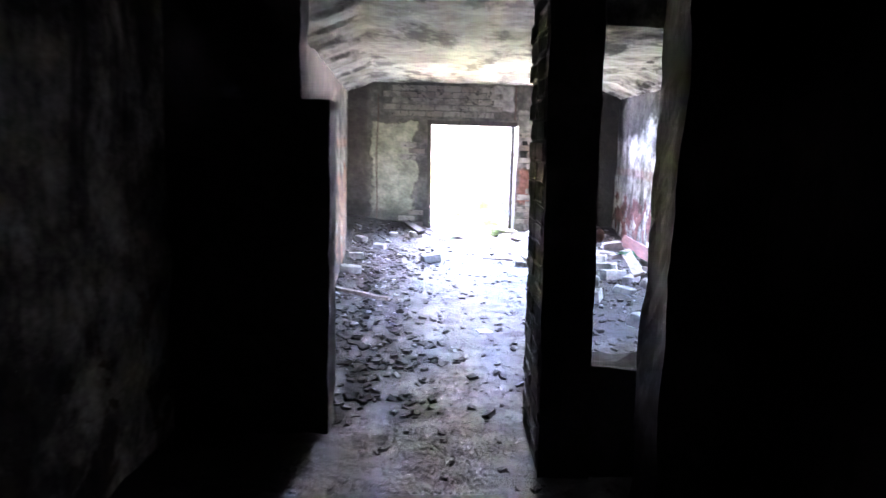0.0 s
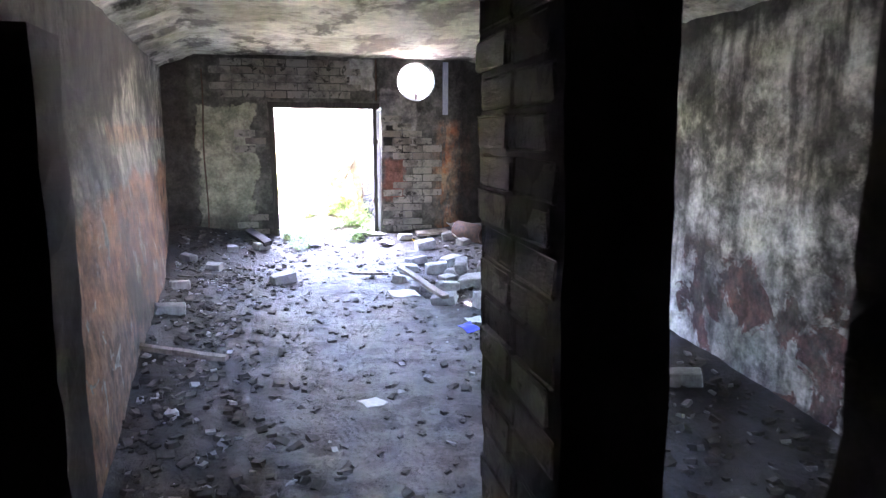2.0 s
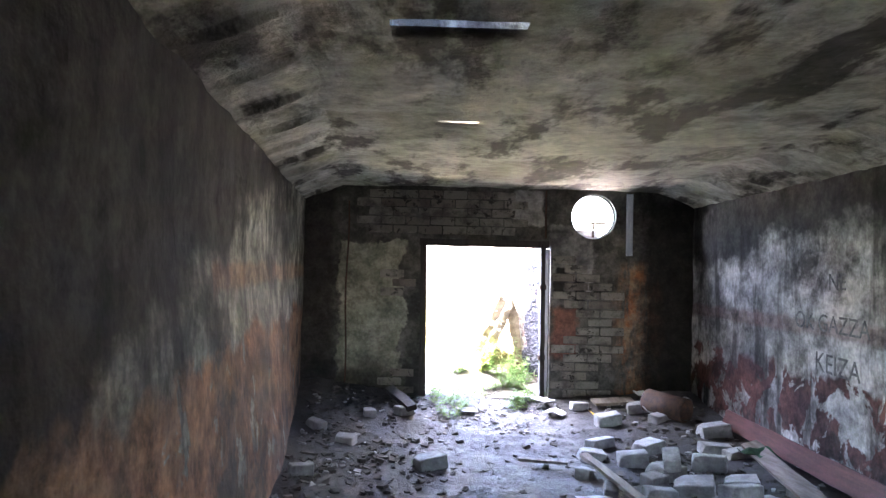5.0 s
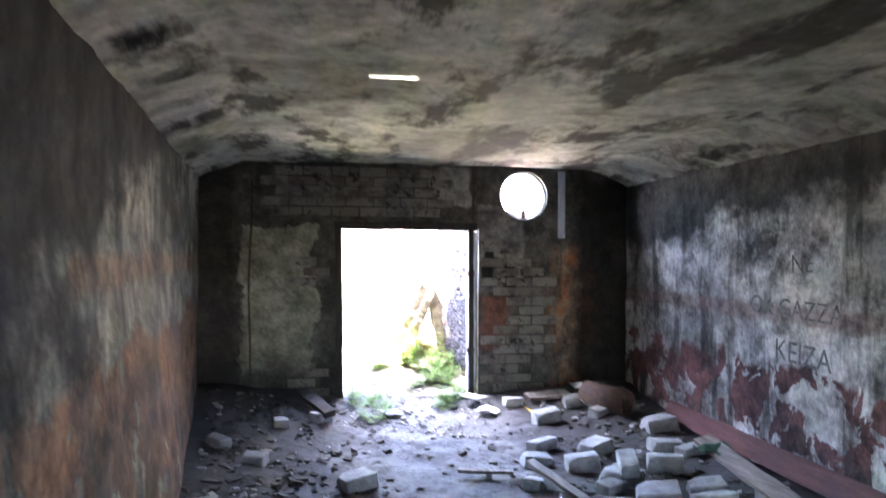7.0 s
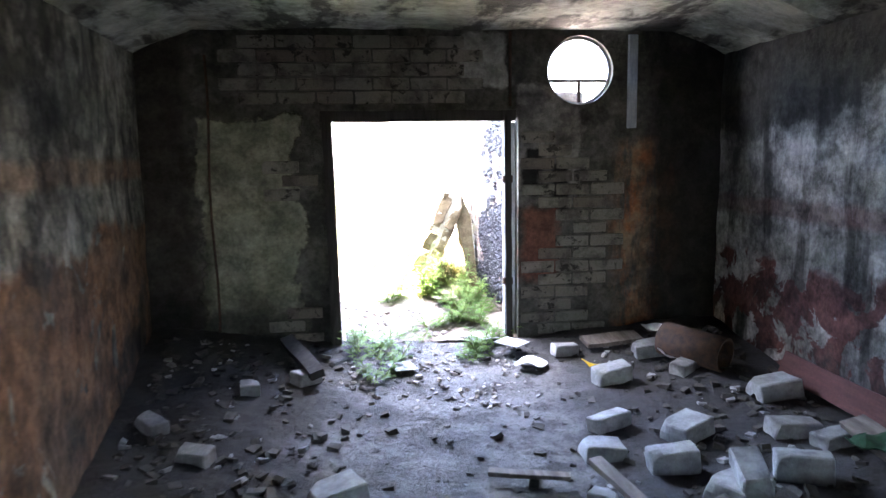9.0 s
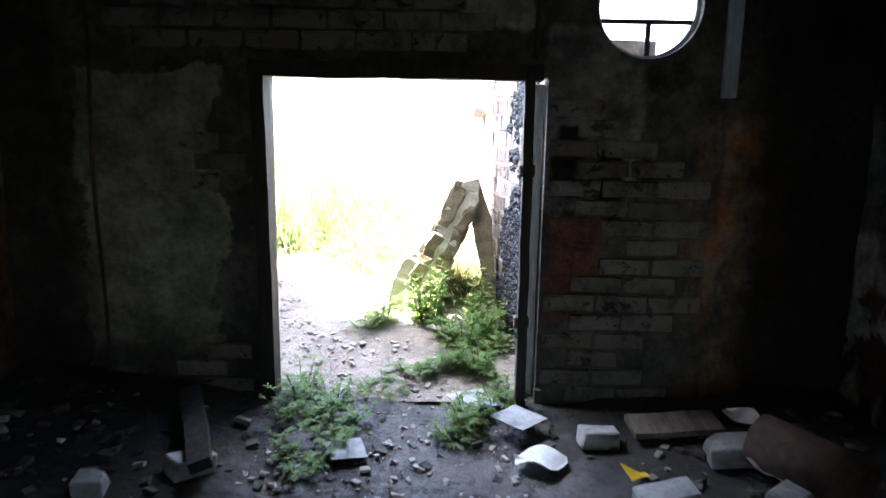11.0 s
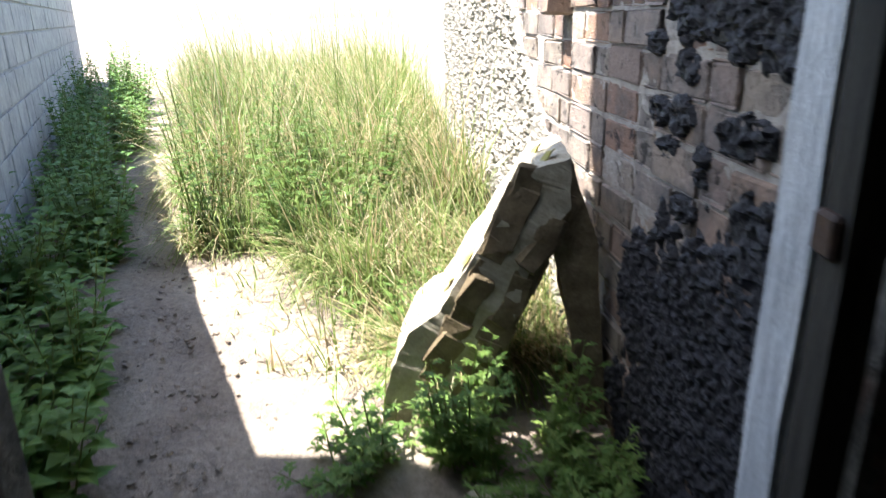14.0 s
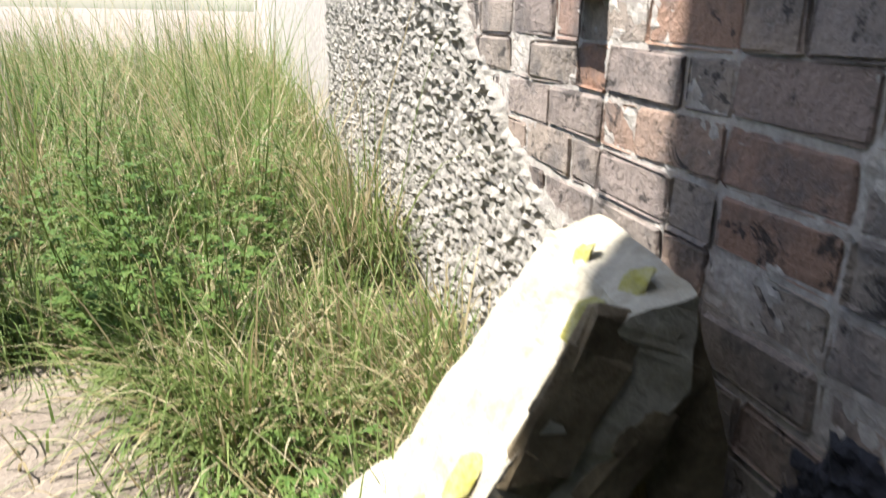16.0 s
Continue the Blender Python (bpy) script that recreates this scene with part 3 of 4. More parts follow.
# ---------------------------------------------------------------- plants
class Leaves:
    def __init__(self):
        self.v, self.f = [], []

    def blade(self, p, d, length, width, droop, seg=3):
        """A bent grass blade rising from p toward d."""
        side = Vector((-d.y, d.x, 0))
        if side.length < 1e-4:
            side = Vector((1, 0, 0))
        side = side.normalized() * width
        n0 = len(self.v)
        for k in range(seg + 1):
            u = k / seg
            c = p + Vector((d.x * length * u, d.y * length * u, d.z * length * u - droop * length * u * u))
            w = side * (1 - u) ** 0.7
            if k == seg:
                self.v.append(c)
            else:
                self.v += [c - w, c + w]
        for k in range(seg - 1):
            a = n0 + 2 * k
            self.f.append((a, a + 1, a + 3, a + 2))
        a = n0 + 2 * (seg - 1)
        self.f.append((a, a + 1, a + 2))

    def leaf(self, p, d, length, width, fold=0.25):
        """A pointed leaf of four faces folded along its rib."""
        d = d.normalized()
        side = d.cross(Vector((0, 0, 1)))
        side = side.normalized() if side.length > 1e-3 else Vector((1, 0, 0))
        up = side.cross(d)
        a = len(self.v)
        mid = p + d * length * 0.45
        self.v += [p, mid + side * width + up * fold * width, mid, mid - side * width + up * fold * width, p + d * length - up * length * 0.2]
        self.f += [(a, a + 1, a + 2), (a, a + 2, a + 3), (a + 1, a + 4, a + 2), (a + 2, a + 4, a + 3)]

    def stalk(self, p, q, r):
        a = len(self.v)
        for c, w in ((p, r), (q, r * 0.5)):
            for k in range(3):
                an = 2.094 * k
                self.v.append(c + Vector((math.cos(an) * w, math.sin(an) * w, 0)))
        for k in range(3):
            j = (k + 1) % 3
            self.f.append((a + k, a + j, a + 3 + j, a + 3 + k))

    def make(self, name, mat, parent=None):
        ob = soup(name, self.v, self.f, mat)
        ob.parent = parent
        return ob


def path_x(y):
    """The middle of the footpath, which bears away along the wing wall."""
    return -0.22 - 0.42 * max(0, y - 11.9)


def wall_x(y):
    return WX - 0.03 - 0.158 * (y - BEND)


def wing_x(y):
    return -0.6 - 0.51 * (y - WY1)


def grass():
    rng = random.Random(11)
    green, straw = Leaves(), Leaves()
    n = 0
    while n < 62000:
        y = 12.62 + 11 * rng.random() ** 2.2
        x0, x1 = path_x(y) + 0.30 - 0.2 * min(1, max(0, y - 12.8)), wall_x(y) - 0.03
        x = rng.uniform(x0, x1)
        clump = noise.noise(Vector((x * 2.2, y * 2.2, 3)))
        edge = min(1, (x - x0) / 0.5)
        if y < 13.7 and x < 0.42 - (y - 12.62) * 0.72 and rng.random() > 0.03:
            n += 1
            continue
        if rng.random() > 0.62 + 1.3 * clump:
            n += 1
            continue
        z = ground_z(x, y) - 0.01
        a = rng.uniform(0, 6.283)
        lean = rng.uniform(0.1, 0.95)
        d = Vector((math.cos(a) * lean - 0.15, math.sin(a) * lean - 0.12, 1)).normalized()
        tall = rng.uniform(0.22, 0.95) * min(1, 0.6 + 0.4 * (y - 12.6)) * (0.45 + 0.55 * edge) * min(1.9, 1 + 0.2 * (y - 12.6)) * max(0.3, 0.85 + 1.2 * clump + 0.75 * noise.noise(Vector((x * 0.9, y * 0.9, 6))))
        dry = rng.random() < 0.42 + 0.5 * noise.noise(Vector((x, y, 8)))
        (straw if dry else green).blade(Vector((x, y, z)), d, tall, rng.uniform(0.0022, 0.0052), rng.uniform(0.2, 1.35), 5)
        n += 1
    tagged(green.make("tall_grass", M_GRASS), "tall tangled green grass along the wall", "grass", kind="stuff")
    tagged(straw.make("dry_grass", M_STRAW), "dry bleached grass stalks among the green", "grass", kind="stuff")


def weed(name, x, y, height, seed, mat, label, spread=0.14, kind="feather", zoff=0.0):
    """A bushy weed: stems, and lobed or broad leaves all the way up."""
    rng = random.Random(seed)
    z = ground_z(x, y) - 0.02 + zoff
    top = tagged(new(name), label, "weed", "weeds by the path")
    top.location = (x, y, z)
    for _ in range(rng.randint(5, 8)):
        L, S = Leaves(), Leaves()
        a, r = rng.uniform(0, 6.283), rng.uniform(0, spread * 0.5)
        p = Vector((math.cos(a) * r, math.sin(a) * r, 0))
        h = height * rng.uniform(0.6, 1.0)
        q = p + Vector((math.cos(a) * spread * rng.uniform(0.3, 1.3), math.sin(a) * spread * rng.uniform(0.3, 1.3), h))
        S.stalk(p, q, 0.004)
        steps = int(6 + h * 30)
        for k in range(steps):
            u = (k + 1) / steps
            c = p.lerp(q, u)
            an = k * 2.4 + rng.uniform(-0.4, 0.4)
            d = Vector((math.cos(an), math.sin(an), rng.uniform(0.0, 0.7)))
            size = (0.085 if kind == "feather" else 0.10) * (1.15 - 0.6 * u) * rng.uniform(0.7, 1.2)
            if kind == "feather":
                d.normalize()
                side = d.cross(Vector((0, 0, 1))).normalized()
                for w in (0.35, 0.65):
                    for sg in (-1, 1):
                        L.leaf(c + d * size * w, d * 0.8 + side * sg * 0.8, size * 0.5, size * 0.10)
                L.leaf(c, d, size * 1.1, size * 0.12)
            else:
                L.leaf(c, d, size, size * 0.36)
        stem = S.make("stem", M_GRASS, top)
        L.make("leaves", mat, stem)
    return top


def plants():
    rng = random.Random(21)
    fl = "green feathery weed growing in bare earth"
    spots = [(0.33, 12.22, 0.30), (0.24, 12.10, 0.22), (0.62, 12.16, 0.42), (0.56, 12.22, 0.36), (0.86, 12.24, 0.42),
             (0.95, 12.10, 0.26), (0.90, 11.98, 0.26), (0.72, 12.02, 0.20), (0.82, 11.86, 0.22), (0.95, 11.80, 0.24),
             (0.74, 11.62, 0.18), (0.55, 11.55, 0.14), (0.9, 11.55, 0.2), (0.18, 11.18, 0.16), (0.05, 11.05, 0.2), (0.24, 10.95, 0.13), (0.12, 10.72, 0.14), (0.0, 11.3, 0.2),
             (0.83, 11.05, 0.2), (0.78, 10.92, 0.15), (0.98, 11.2, 0.16), (0.38, 11.3, 0.1), (0.60, 12.62, 0.3), (0.3, 12.85, 0.32)]
    for k, (x, y, h) in enumerate(spots):
        weed("weed", x, y, h, 100 + k, M_LEAF, fl, 0.12)
    bl = "broad-leaved green weed under the block wall"
    for k in range(74):
        y = 11.75 + 8.5 * (k / 74) ** 1.2
        lo, hi = wing_x(y) + 0.06, path_x(y) - 0.28
        x = rng.uniform(lo, max(lo + 0.1, hi))
        weed("nettle", x, y, rng.uniform(0.24, 0.5) * (1 + 0.1 * (y - 11.75)), 300 + k, M_DOCK, bl, 0.16, "broad")
    for k in range(22):
        y = rng.uniform(13.6, 18)
        weed("tall_weed", rng.uniform(path_x(y) + 0.15, path_x(y) + 1.4), y, rng.uniform(0.5, 1.05), 500 + k, M_LEAF, "tall leafy weed at the edge of the path", 0.18, "feather")


grass()
plants()


# ---------------------------------------------------------------- doorway
def doorway():
    d = tagged(new("door_frame"), "old wooden door frame with peeling white outer post", "door frame")
    d.location = (0.47, YE, 0.15)
    ox, oy, oz = d.location

    def bar(name, lo, hi, mat, label="", tilt=0.0, cuts=10):
        bm = bmesh.new()
        add_box(bm, (lo[0] - ox, lo[1] - oy, lo[2] - oz), (hi[0] - ox, hi[1] - oy, hi[2] - oz))
        bmesh.ops.subdivide_edges(bm, edges=[e for e in bm.edges if abs(e.verts[0].co.z - e.verts[1].co.z) > 0.3 or abs(e.verts[0].co.x - e.verts[1].co.x) > 0.3], cuts=cuts)
        for v in bm.verts:
            v.co += noise.noise_vector(v.co * 5) * 0.007
            v.co.x += tilt * (v.co.z - 0.8)
        return part(name, bm, mat, d, label)

    bar("left_post", (-0.18, YE - 0.06, 0.05), (-0.115, YE + 0.05, DZ + 0.02), M_DKWOOD, "", -0.012)
    bar("head", (-0.20, YE - 0.05, DZ - 0.02), (1.13, YE + 0.05, DZ + 0.05), M_DKWOOD)
    bar("right_post", (1.055, YE - 0.07, 0.05), (1.10, YE - 0.005, DZ + 0.02), M_DKWOOD, "", -0.01)
    bar("outer_post", (1.085, YE + 0.08, 0.1), (1.155, YE + 0.2, DZ - 0.03), M_PAINT, "peeling white painted post")
    for z in (0.62, 1.34):
        bm = bmesh.new()
        add_box(bm, (1.04 - ox, YE - 0.06 - oy, z - 0.03 - oz), (1.11 - ox, YE - 0.004 - oy, z + 0.025 - oz), 0.006)
        part("hinge", bm, M_RUST, d, "rusty iron hinge pin")


doorway()


def window_bars():
    w = tagged(new("window_1"), "round unglazed window with iron glazing bars", "window", kind="structure")
    w.location = (RX, YE + 0.07, RZ)
    bm = bmesh.new()
    n = 40
    for k in range(n):
        a, b = 2 * math.pi * k / n, 2 * math.pi * (k + 1) / n
        q = [[bm.verts.new((r * math.cos(t), y, r * math.sin(t))) for r in (RR - 0.018, RR - 0.001) for y in (-0.02, 0.02)] for t in (a, b)]
        for i, j in ((0, 1), (1, 3), (3, 2), (2, 0)):
            bm.faces.new((q[0][i], q[0][j], q[1][j], q[1][i]))
    part("window_frame", bm, M_PAINT, w)
    for lo, hi in (((-RR, -0.009, -0.075), (RR, 0.009, -0.055)), ((0.0, -0.008, -RR), (0.022, 0.008, -0.06))):
        bm = bmesh.new()
        add_box(bm, lo, hi)
        part("glazing_bar", bm, M_RUST, w)


window_bars()

bm = bmesh.new()
add_box(bm, (-0.035, -0.03, 0), (0.035, 0.0, 0.64), 0.006)
lumpy(bm, 0.006, 8)
ob = tagged(finish("painted_board", bm, M_BLUEPAINT), "blue-grey painted board fixed to the sooty wall", "board")
ob.location = (1.97, YE, 1.68)


def wire(name, pts, r, mat, label, cat):
    cu = bpy.data.curves.new(name, "CURVE")
    cu.dimensions, cu.bevel_depth = "3D", r
    sp = cu.splines.new("POLY")
    sp.points.add(len(pts) - 1)
    for p, c in zip(sp.points, pts):
        p.co = (*c, 1)
    cu.materials.append(mat)
    return tagged(new(name, cu), label, cat)


wire("conduit", [(-0.94 + 0.01 * math.sin(k), YE - 0.012, 0.2 + 0.22 * k) for k in range(10)], 0.009, M_RUST, "thin iron conduit up the end wall", "pipe")
wire("conduit", [(1.10, YE - 0.012, 1.84 + 0.1 * k) for k in range(6)], 0.011, M_RUST, "short iron conduit above the door frame", "pipe")


# ---------------------------------------------------------------- rubble in the room
def floor_z(x, y):
    return ground_z(x, y) + rubble_bank(x, y)


def rubble_block(l, w, h, seed):
    rng = random.Random(seed)
    bm = bmesh.new()
    add_box(bm, (-l / 2, -w / 2, -h / 2), (l / 2, w / 2, h / 2))
    bmesh.ops.subdivide_edges(bm, edges=bm.edges[:], cuts=3, use_grid_fill=True)
    bmesh.ops.bevel(bm, geom=[e for e in bm.edges if e.calc_face_angle(0) > 1], offset=0.008, segments=1, affect="EDGES")
    corner = Vector((rng.choice((-1, 1)) * l / 2, rng.choice((-1, 1)) * w / 2, h / 2))
    for v in bm.verts:
        v.co += noise.noise_vector(v.co * 20 + Vector((seed, 0, 0))) * 0.005
        k = 1 - (v.co - corner).length / 0.07
        if k > 0:
            v.co *= 1 - 0.25 * k
    me = bpy.data.meshes.new("block")
    bm.to_mesh(me)
    bm.free()
    me.materials.append(M_BLOCK)
    return me


BLOCKS = [rubble_block(0.25, 0.12, 0.088, 1), rubble_block(0.25, 0.13, 0.13, 2), rubble_block(0.19, 0.12, 0.09, 3), rubble_block(0.26, 0.2, 0.11, 4), rubble_block(0.13, 0.12, 0.088, 5)]


def lay_blocks():
    rng = random.Random(9)
    spots = [(-0.06, 9.3, 3, 20), (1.22, 9.6, 3, 5), (1.48, 9.38, 1, -4), (1.62, 9.05, 3, 35), (2.18, 9.55, 0, 0), (1.97, 9.15, 1, -30), (2.30, 9.38, 0, 10), (1.41, 8.56, 1, 8),
             (1.68, 8.67, 3, -20), (1.78, 8.32, 3, -8), (1.5, 8.93, 2, 30), (1.93, 10.75, 3, 0), (2.04, 10.44, 0, 40), (1.06, 9.12, 4, -30), (1.56, 10.42, 1, 10), (1.36, 9.9, 0, 15),
             (1.94, 8.23, 3, 12), (2.0, 8.69, 3, -15), (-0.3, 10.6, 2, 50), (-0.6, 10.4, 4, 10), (-0.72, 9.6, 2, -12), (2.1, 8.0, 0, 60), (1.7, 9.7, 3, 25), 
             (1.3, 8.2, 3, -25), (1.62, 7.95, 1, 12), (2.25, 7.7, 3, 5), (1.9, 7.5, 0, -40), (2.3, 8.5, 2, 20), (1.15, 8.75, 2, 70), (1.5, 7.3, 3, -15), (2.1, 6.9, 0, 33), (-0.9, 8.7, 2, 20),
             (-1.0, 9.9, 0, -40), (-0.85, 7.9, 0, 10), (1.8, 6.4, 3, 15), (2.2, 6.0, 0, -20), (1.4, 10.9, 2, 10), (2.35, 10.0, 3, 5)]
    for k, (x, y, m, a) in enumerate(spots):
        b = new("rubble_block", BLOCKS[m])
        h = (0.088, 0.13, 0.09, 0.11, 0.088)[m]
        big = 0.78 + 0.22 * rng.random()
        b.scale = (big, big, big)
        b.location = (x, y, floor_z(x, y) + h * big * 0.42)
        b.rotation_euler = (rng.uniform(-0.14, 0.14), rng.uniform(-0.14, 0.14), radians(a + rng.uniform(-8, 8)))
        tagged(b, "pale dusty masonry block lying in rubble", "block", "fallen blocks")
        if 1.1 < x < 2.2 and 8.2 < y < 9.8 and k % 3 == 0:
            c = new("rubble_block", BLOCKS[(m + 2) % 5])
            c.location = (x + 0.03, y - 0.03, floor_z(x, y) + h * big + 0.035)
            c.rotation_euler = (rng.uniform(-0.2, 0.2), rng.uniform(-0.2, 0.2), radians(a + rng.uniform(20, 60)))
            tagged(c, "pale masonry block tipped on others", "block", "fallen blocks")


lay_blocks()


def board(name, a, b, w, t, mat, label, roll=0.0):
    a, b = Vector(a), Vector(b)
    L = (b - a).length
    bm = bmesh.new()
    add_box(bm, (-w / 2, 0, -t / 2), (w / 2, L, t / 2))
    bmesh.ops.subdivide_edges(bm, edges=[e for e in bm.edges if abs(e.verts[0].co.y - e.verts[1].co.y) > 0.1], cuts=12)
    for v in bm.verts:
        v.co += noise.noise_vector(v.co * 4 + a) * 0.008
    ob = tagged(finish(name, bm, mat), label, "board")
    ob.matrix_basis = Matrix.Translation(a) @ (b - a).to_track_quat("Y", "Z").to_matrix().to_4x4() @ pose(0, 0, 0, 0, roll, 0)


board("plank", (2.56, 10.25, 0.24), (2.56, 7.6, 0.23), 0.15, 0.03, M_REDWOOD, "dark red painted plank leaning on the wall", 72)
board("plank", (2.38, 9.4, 0.22), (2.15, 7.9, 0.20), 0.12, 0.03, M_WOOD, "grey weathered plank lying on rubble", 20)
board("plank", (1.10, 9.35, 0.13), (1.28, 8.05, 0.12), 0.06, 0.03, M_WOOD, "narrow grey batten on the floor", 5)
board("plank", (0.62, 9.42, 0.07), (0.98, 9.32, 0.07), 0.05, 0.02, M_WOOD, "short dark batten on the floor", 0)
board("plank", (1.55, 10.95, 0.22), (1.95, 10.98, 0.24), 0.16, 0.03, M_WOOD, "dark board lying by the end wall", 8)
board("plank", (-0.46, 11.05, 0.30), (-0.22, 10.5, 0.22), 0.09, 0.05, M_DKWOOD, "dark beam end leaning in the corner", 15)
board("plank", (-0.9, 7.0, 0.16), (-0.35, 6.8, 0.12), 0.05, 0.03, M_WOOD, "broken dark batten in debris", 0)


def drum():
    bm = bmesh.new()
    n = 28
    for r0, r1 in ((0.11, 0.095),):
        rings = []
        for y, r in ((0, r0), (0.42, r0), (0.42, r1), (0, r1)):
            rings.append([bm.verts.new((r * math.cos(6.2832 * k / n), y, r * math.sin(6.2832 * k / n))) for k in range(n)])
        for i in range(4):
            for k in range(n):
                q = (k + 1) % n
                bm.faces.new((rings[i][k], rings[i][q], rings[(i + 1) % 4][q], rings[(i + 1) % 4][k]))
    bmesh.ops.recalc_face_normals(bm, faces=bm.faces)
    ob = tagged(finish("drum", bm, M_RUST, True), "rusty open metal drum lying on its side", "drum")
    ob.matrix_basis = pose(2.25, 10.35, 0.27, 4, 0, 35)


drum()


def sheet_of(name, x, y, w, l, a, mat, label, cat, up=0.03, crumple=0.03, seed=0):
    bm = bmesh.new()
    bmesh.ops.create_grid(bm, x_segments=9, y_segments=9, size=0.5)
    for v in bm.verts:
        v.co.x *= w
        v.co.y *= l
        v.co += noise.noise_vector(v.co * 9 + Vector((seed * 3.1, 0, 0))) * crumple
    bmesh.ops.solidify(bm, geom=bm.faces[:], thickness=0.003)
    ob = tagged(finish(name, bm, mat), label, cat)
    ob.matrix_basis = pose(x, y, floor_z(x, y) + up, 4, 3, a)


sheet_of("paper_sheet", 1.0, 8.45, 0.26, 0.2, 10, M_PAPER, "torn white paper on the dusty floor", "paper", 0.05, 0.02, 1)
sheet_of("paper_sheet", 2.03, 10.62, 0.2, 0.14, 40, M_PAPER, "crumpled white paper by the end wall", "paper", 0.06, 0.06, 2)
sheet_of("paper_sheet", 1.12, 10.75, 0.2, 0.12, 15, M_PAPER, "crumpled white scrap near the doorway", "paper", 0.05, 0.06, 3)
sheet_of("paper_sheet", 2.0, 10.85, 0.16, 0.12, 70, M_PAPER, "white rag hanging on rubble", "rag", 0.14, 0.07, 4)
sheet_of("paper_sheet", 0.45, 6.1, 0.13, 0.1, 30, M_PAPER, "small white scrap on the floor", "paper", 0.03, 0.02, 5)
sheet_of("paper_sheet", 1.35, 7.3, 0.16, 0.12, 10, M_PAPER, "bright white scrap among blocks", "paper", 0.1, 0.03, 6)
sheet_of("plaster_slab", 0.3, 10.8, 0.16, 0.16, 20, M_BLOCK, "flat pale slab lying in weeds", "slab", 0.03, 0.006, 7)
sheet_of("plaster_slab", 1.06, 11.0, 0.2, 0.18, 50, M_BLOCK, "tilted pale slab beside the doorway", "slab", 0.08, 0.006, 8)
sheet_of("plaster_slab", 0.86, 11.2, 0.22, 0.2, 30, M_BLOCK, "pale slab half buried at the threshold", "slab", 0.05, 0.008, 9)
sheet_of("plaster_slab", 0.70, 12.0, 0.18, 0.15, 60, M_STONE, "grey slab lying among weeds", "slab", 0.06, 0.008, 10)
sheet_of("yellow_wrapper", 1.49, 10.61, 0.11, 0.08, 20, M_YELLOW, "bright yellow plastic wrapper on dirt", "wrapper", 0.05, 0.04, 11)
sheet_of("blue_wrapper", 1.25, 7.15, 0.10, 0.16, 10, M_BLUE, "bright blue plastic scrap among rubble", "wrapper", 0.10, 0.03, 12)
sheet_of("green_cloth", 2.32, 9.15, 0.22, 0.2, 20, M_GREENC, "dark green rag among blocks", "rag", 0.12, 0.06, 13)


def debris(name, n, area, size, mat, label, seed, zf):
    """Loose chips of plaster, mortar and brick, too many to count."""
    rng = random.Random(seed)
    verts, faces = [], []
    for _ in range(n):
        x, y = area(rng)
        s = size * rng.uniform(0.25, 1.0) ** 1.6
        c = Vector((x, y, zf(x, y) + s * 0.2))
        m = Euler([rng.uniform(-0.4, 0.4), rng.uniform(-0.4, 0.4), rng.uniform(0, 6.28)]).to_matrix()
        a = len(verts)
        for k in range(8):
            p = Vector(((k & 1) * 2 - 1, (k >> 1 & 1) * 2 - 1, (k >> 2) * 2 - 1))
            p = Vector((p.x * s * rng.uniform(0.6, 1.1), p.y * s * rng.uniform(0.4, 0.8), p.z * s * rng.uniform(0.2, 0.45)))
            verts.append(c + m @ p)
        for q in ((0, 2, 3, 1), (4, 5, 7, 6), (0, 1, 5, 4), (2, 6, 7, 3), (0, 4, 6, 2), (1, 3, 7, 5)):
            faces.append([a + k for k in q])
    tagged(soup(name, verts, faces, mat), label, "debris", kind="stuff")


def sides(rng):
    y = rng.uniform(4.4, 11.1)
    if rng.random() < 0.45:
        return XL + 0.15 + SPLAY * (YE - y) + abs(rng.gauss(0, 0.5)), y
    if rng.random() < 0.8:
        return min(XR - 0.05, max(-1.3, XR - 0.1 - abs(rng.gauss(0, 0.65)))), y
    return rng.uniform(-1.2, 2.5), y


debris("debris_pale", 500, sides, 0.032, M_BLOCK, "scattered pale plaster and brick chips", 31, floor_z)
debris("debris_dark", 2000, sides, 0.04, M_SOOT, "scattered dark mortar and rotten wood chips", 32, floor_z)
debris("debris_mid", 900, lambda r: (r.uniform(-0.9, 1.5), r.uniform(3.0, 11.2)), 0.025, M_FLOOR, "small grit on the trodden floor", 33, floor_z)
debris("threshold_litter", 500, lambda r: (r.uniform(-0.1, 1.05), r.uniform(10.2, 12.0)), 0.022, M_MORTAR, "stone chips and dry litter at the threshold", 34, ground_z)
debris("path_clods", 900, lambda r: ((lambda y: (path_x(y) + r.gauss(0.05, 0.2), y))(r.uniform(11.4, 15))), 0.013, M_EARTH, "clods of dry earth on the footpath", 35, ground_z)


# ---------------------------------------------------------------- writing on the plaster
def letters(text, y, z, size, tilt=0.0):
    cu = bpy.data.curves.new("writing", "FONT")
    cu.body, cu.size, cu.extrude = text, size, 0.001
    cu.materials.append(M_GRAFF)
    ob = tagged(new("scratched_writing", cu), "dark scratched letters on the plaster wall", "writing", kind="structure")
    ob.matrix_basis = pose(XR - 0.022, y, z, 90, 0, -90) @ pose(0, 0, 0, 0, 0, tilt)


letters("NE", 8.78, 1.42, 0.16, 1)
letters("OK GAZZA", 9.2, 1.14, 0.17, -1)
letters("KEIZA", 8.94, 0.86, 0.19, -2)

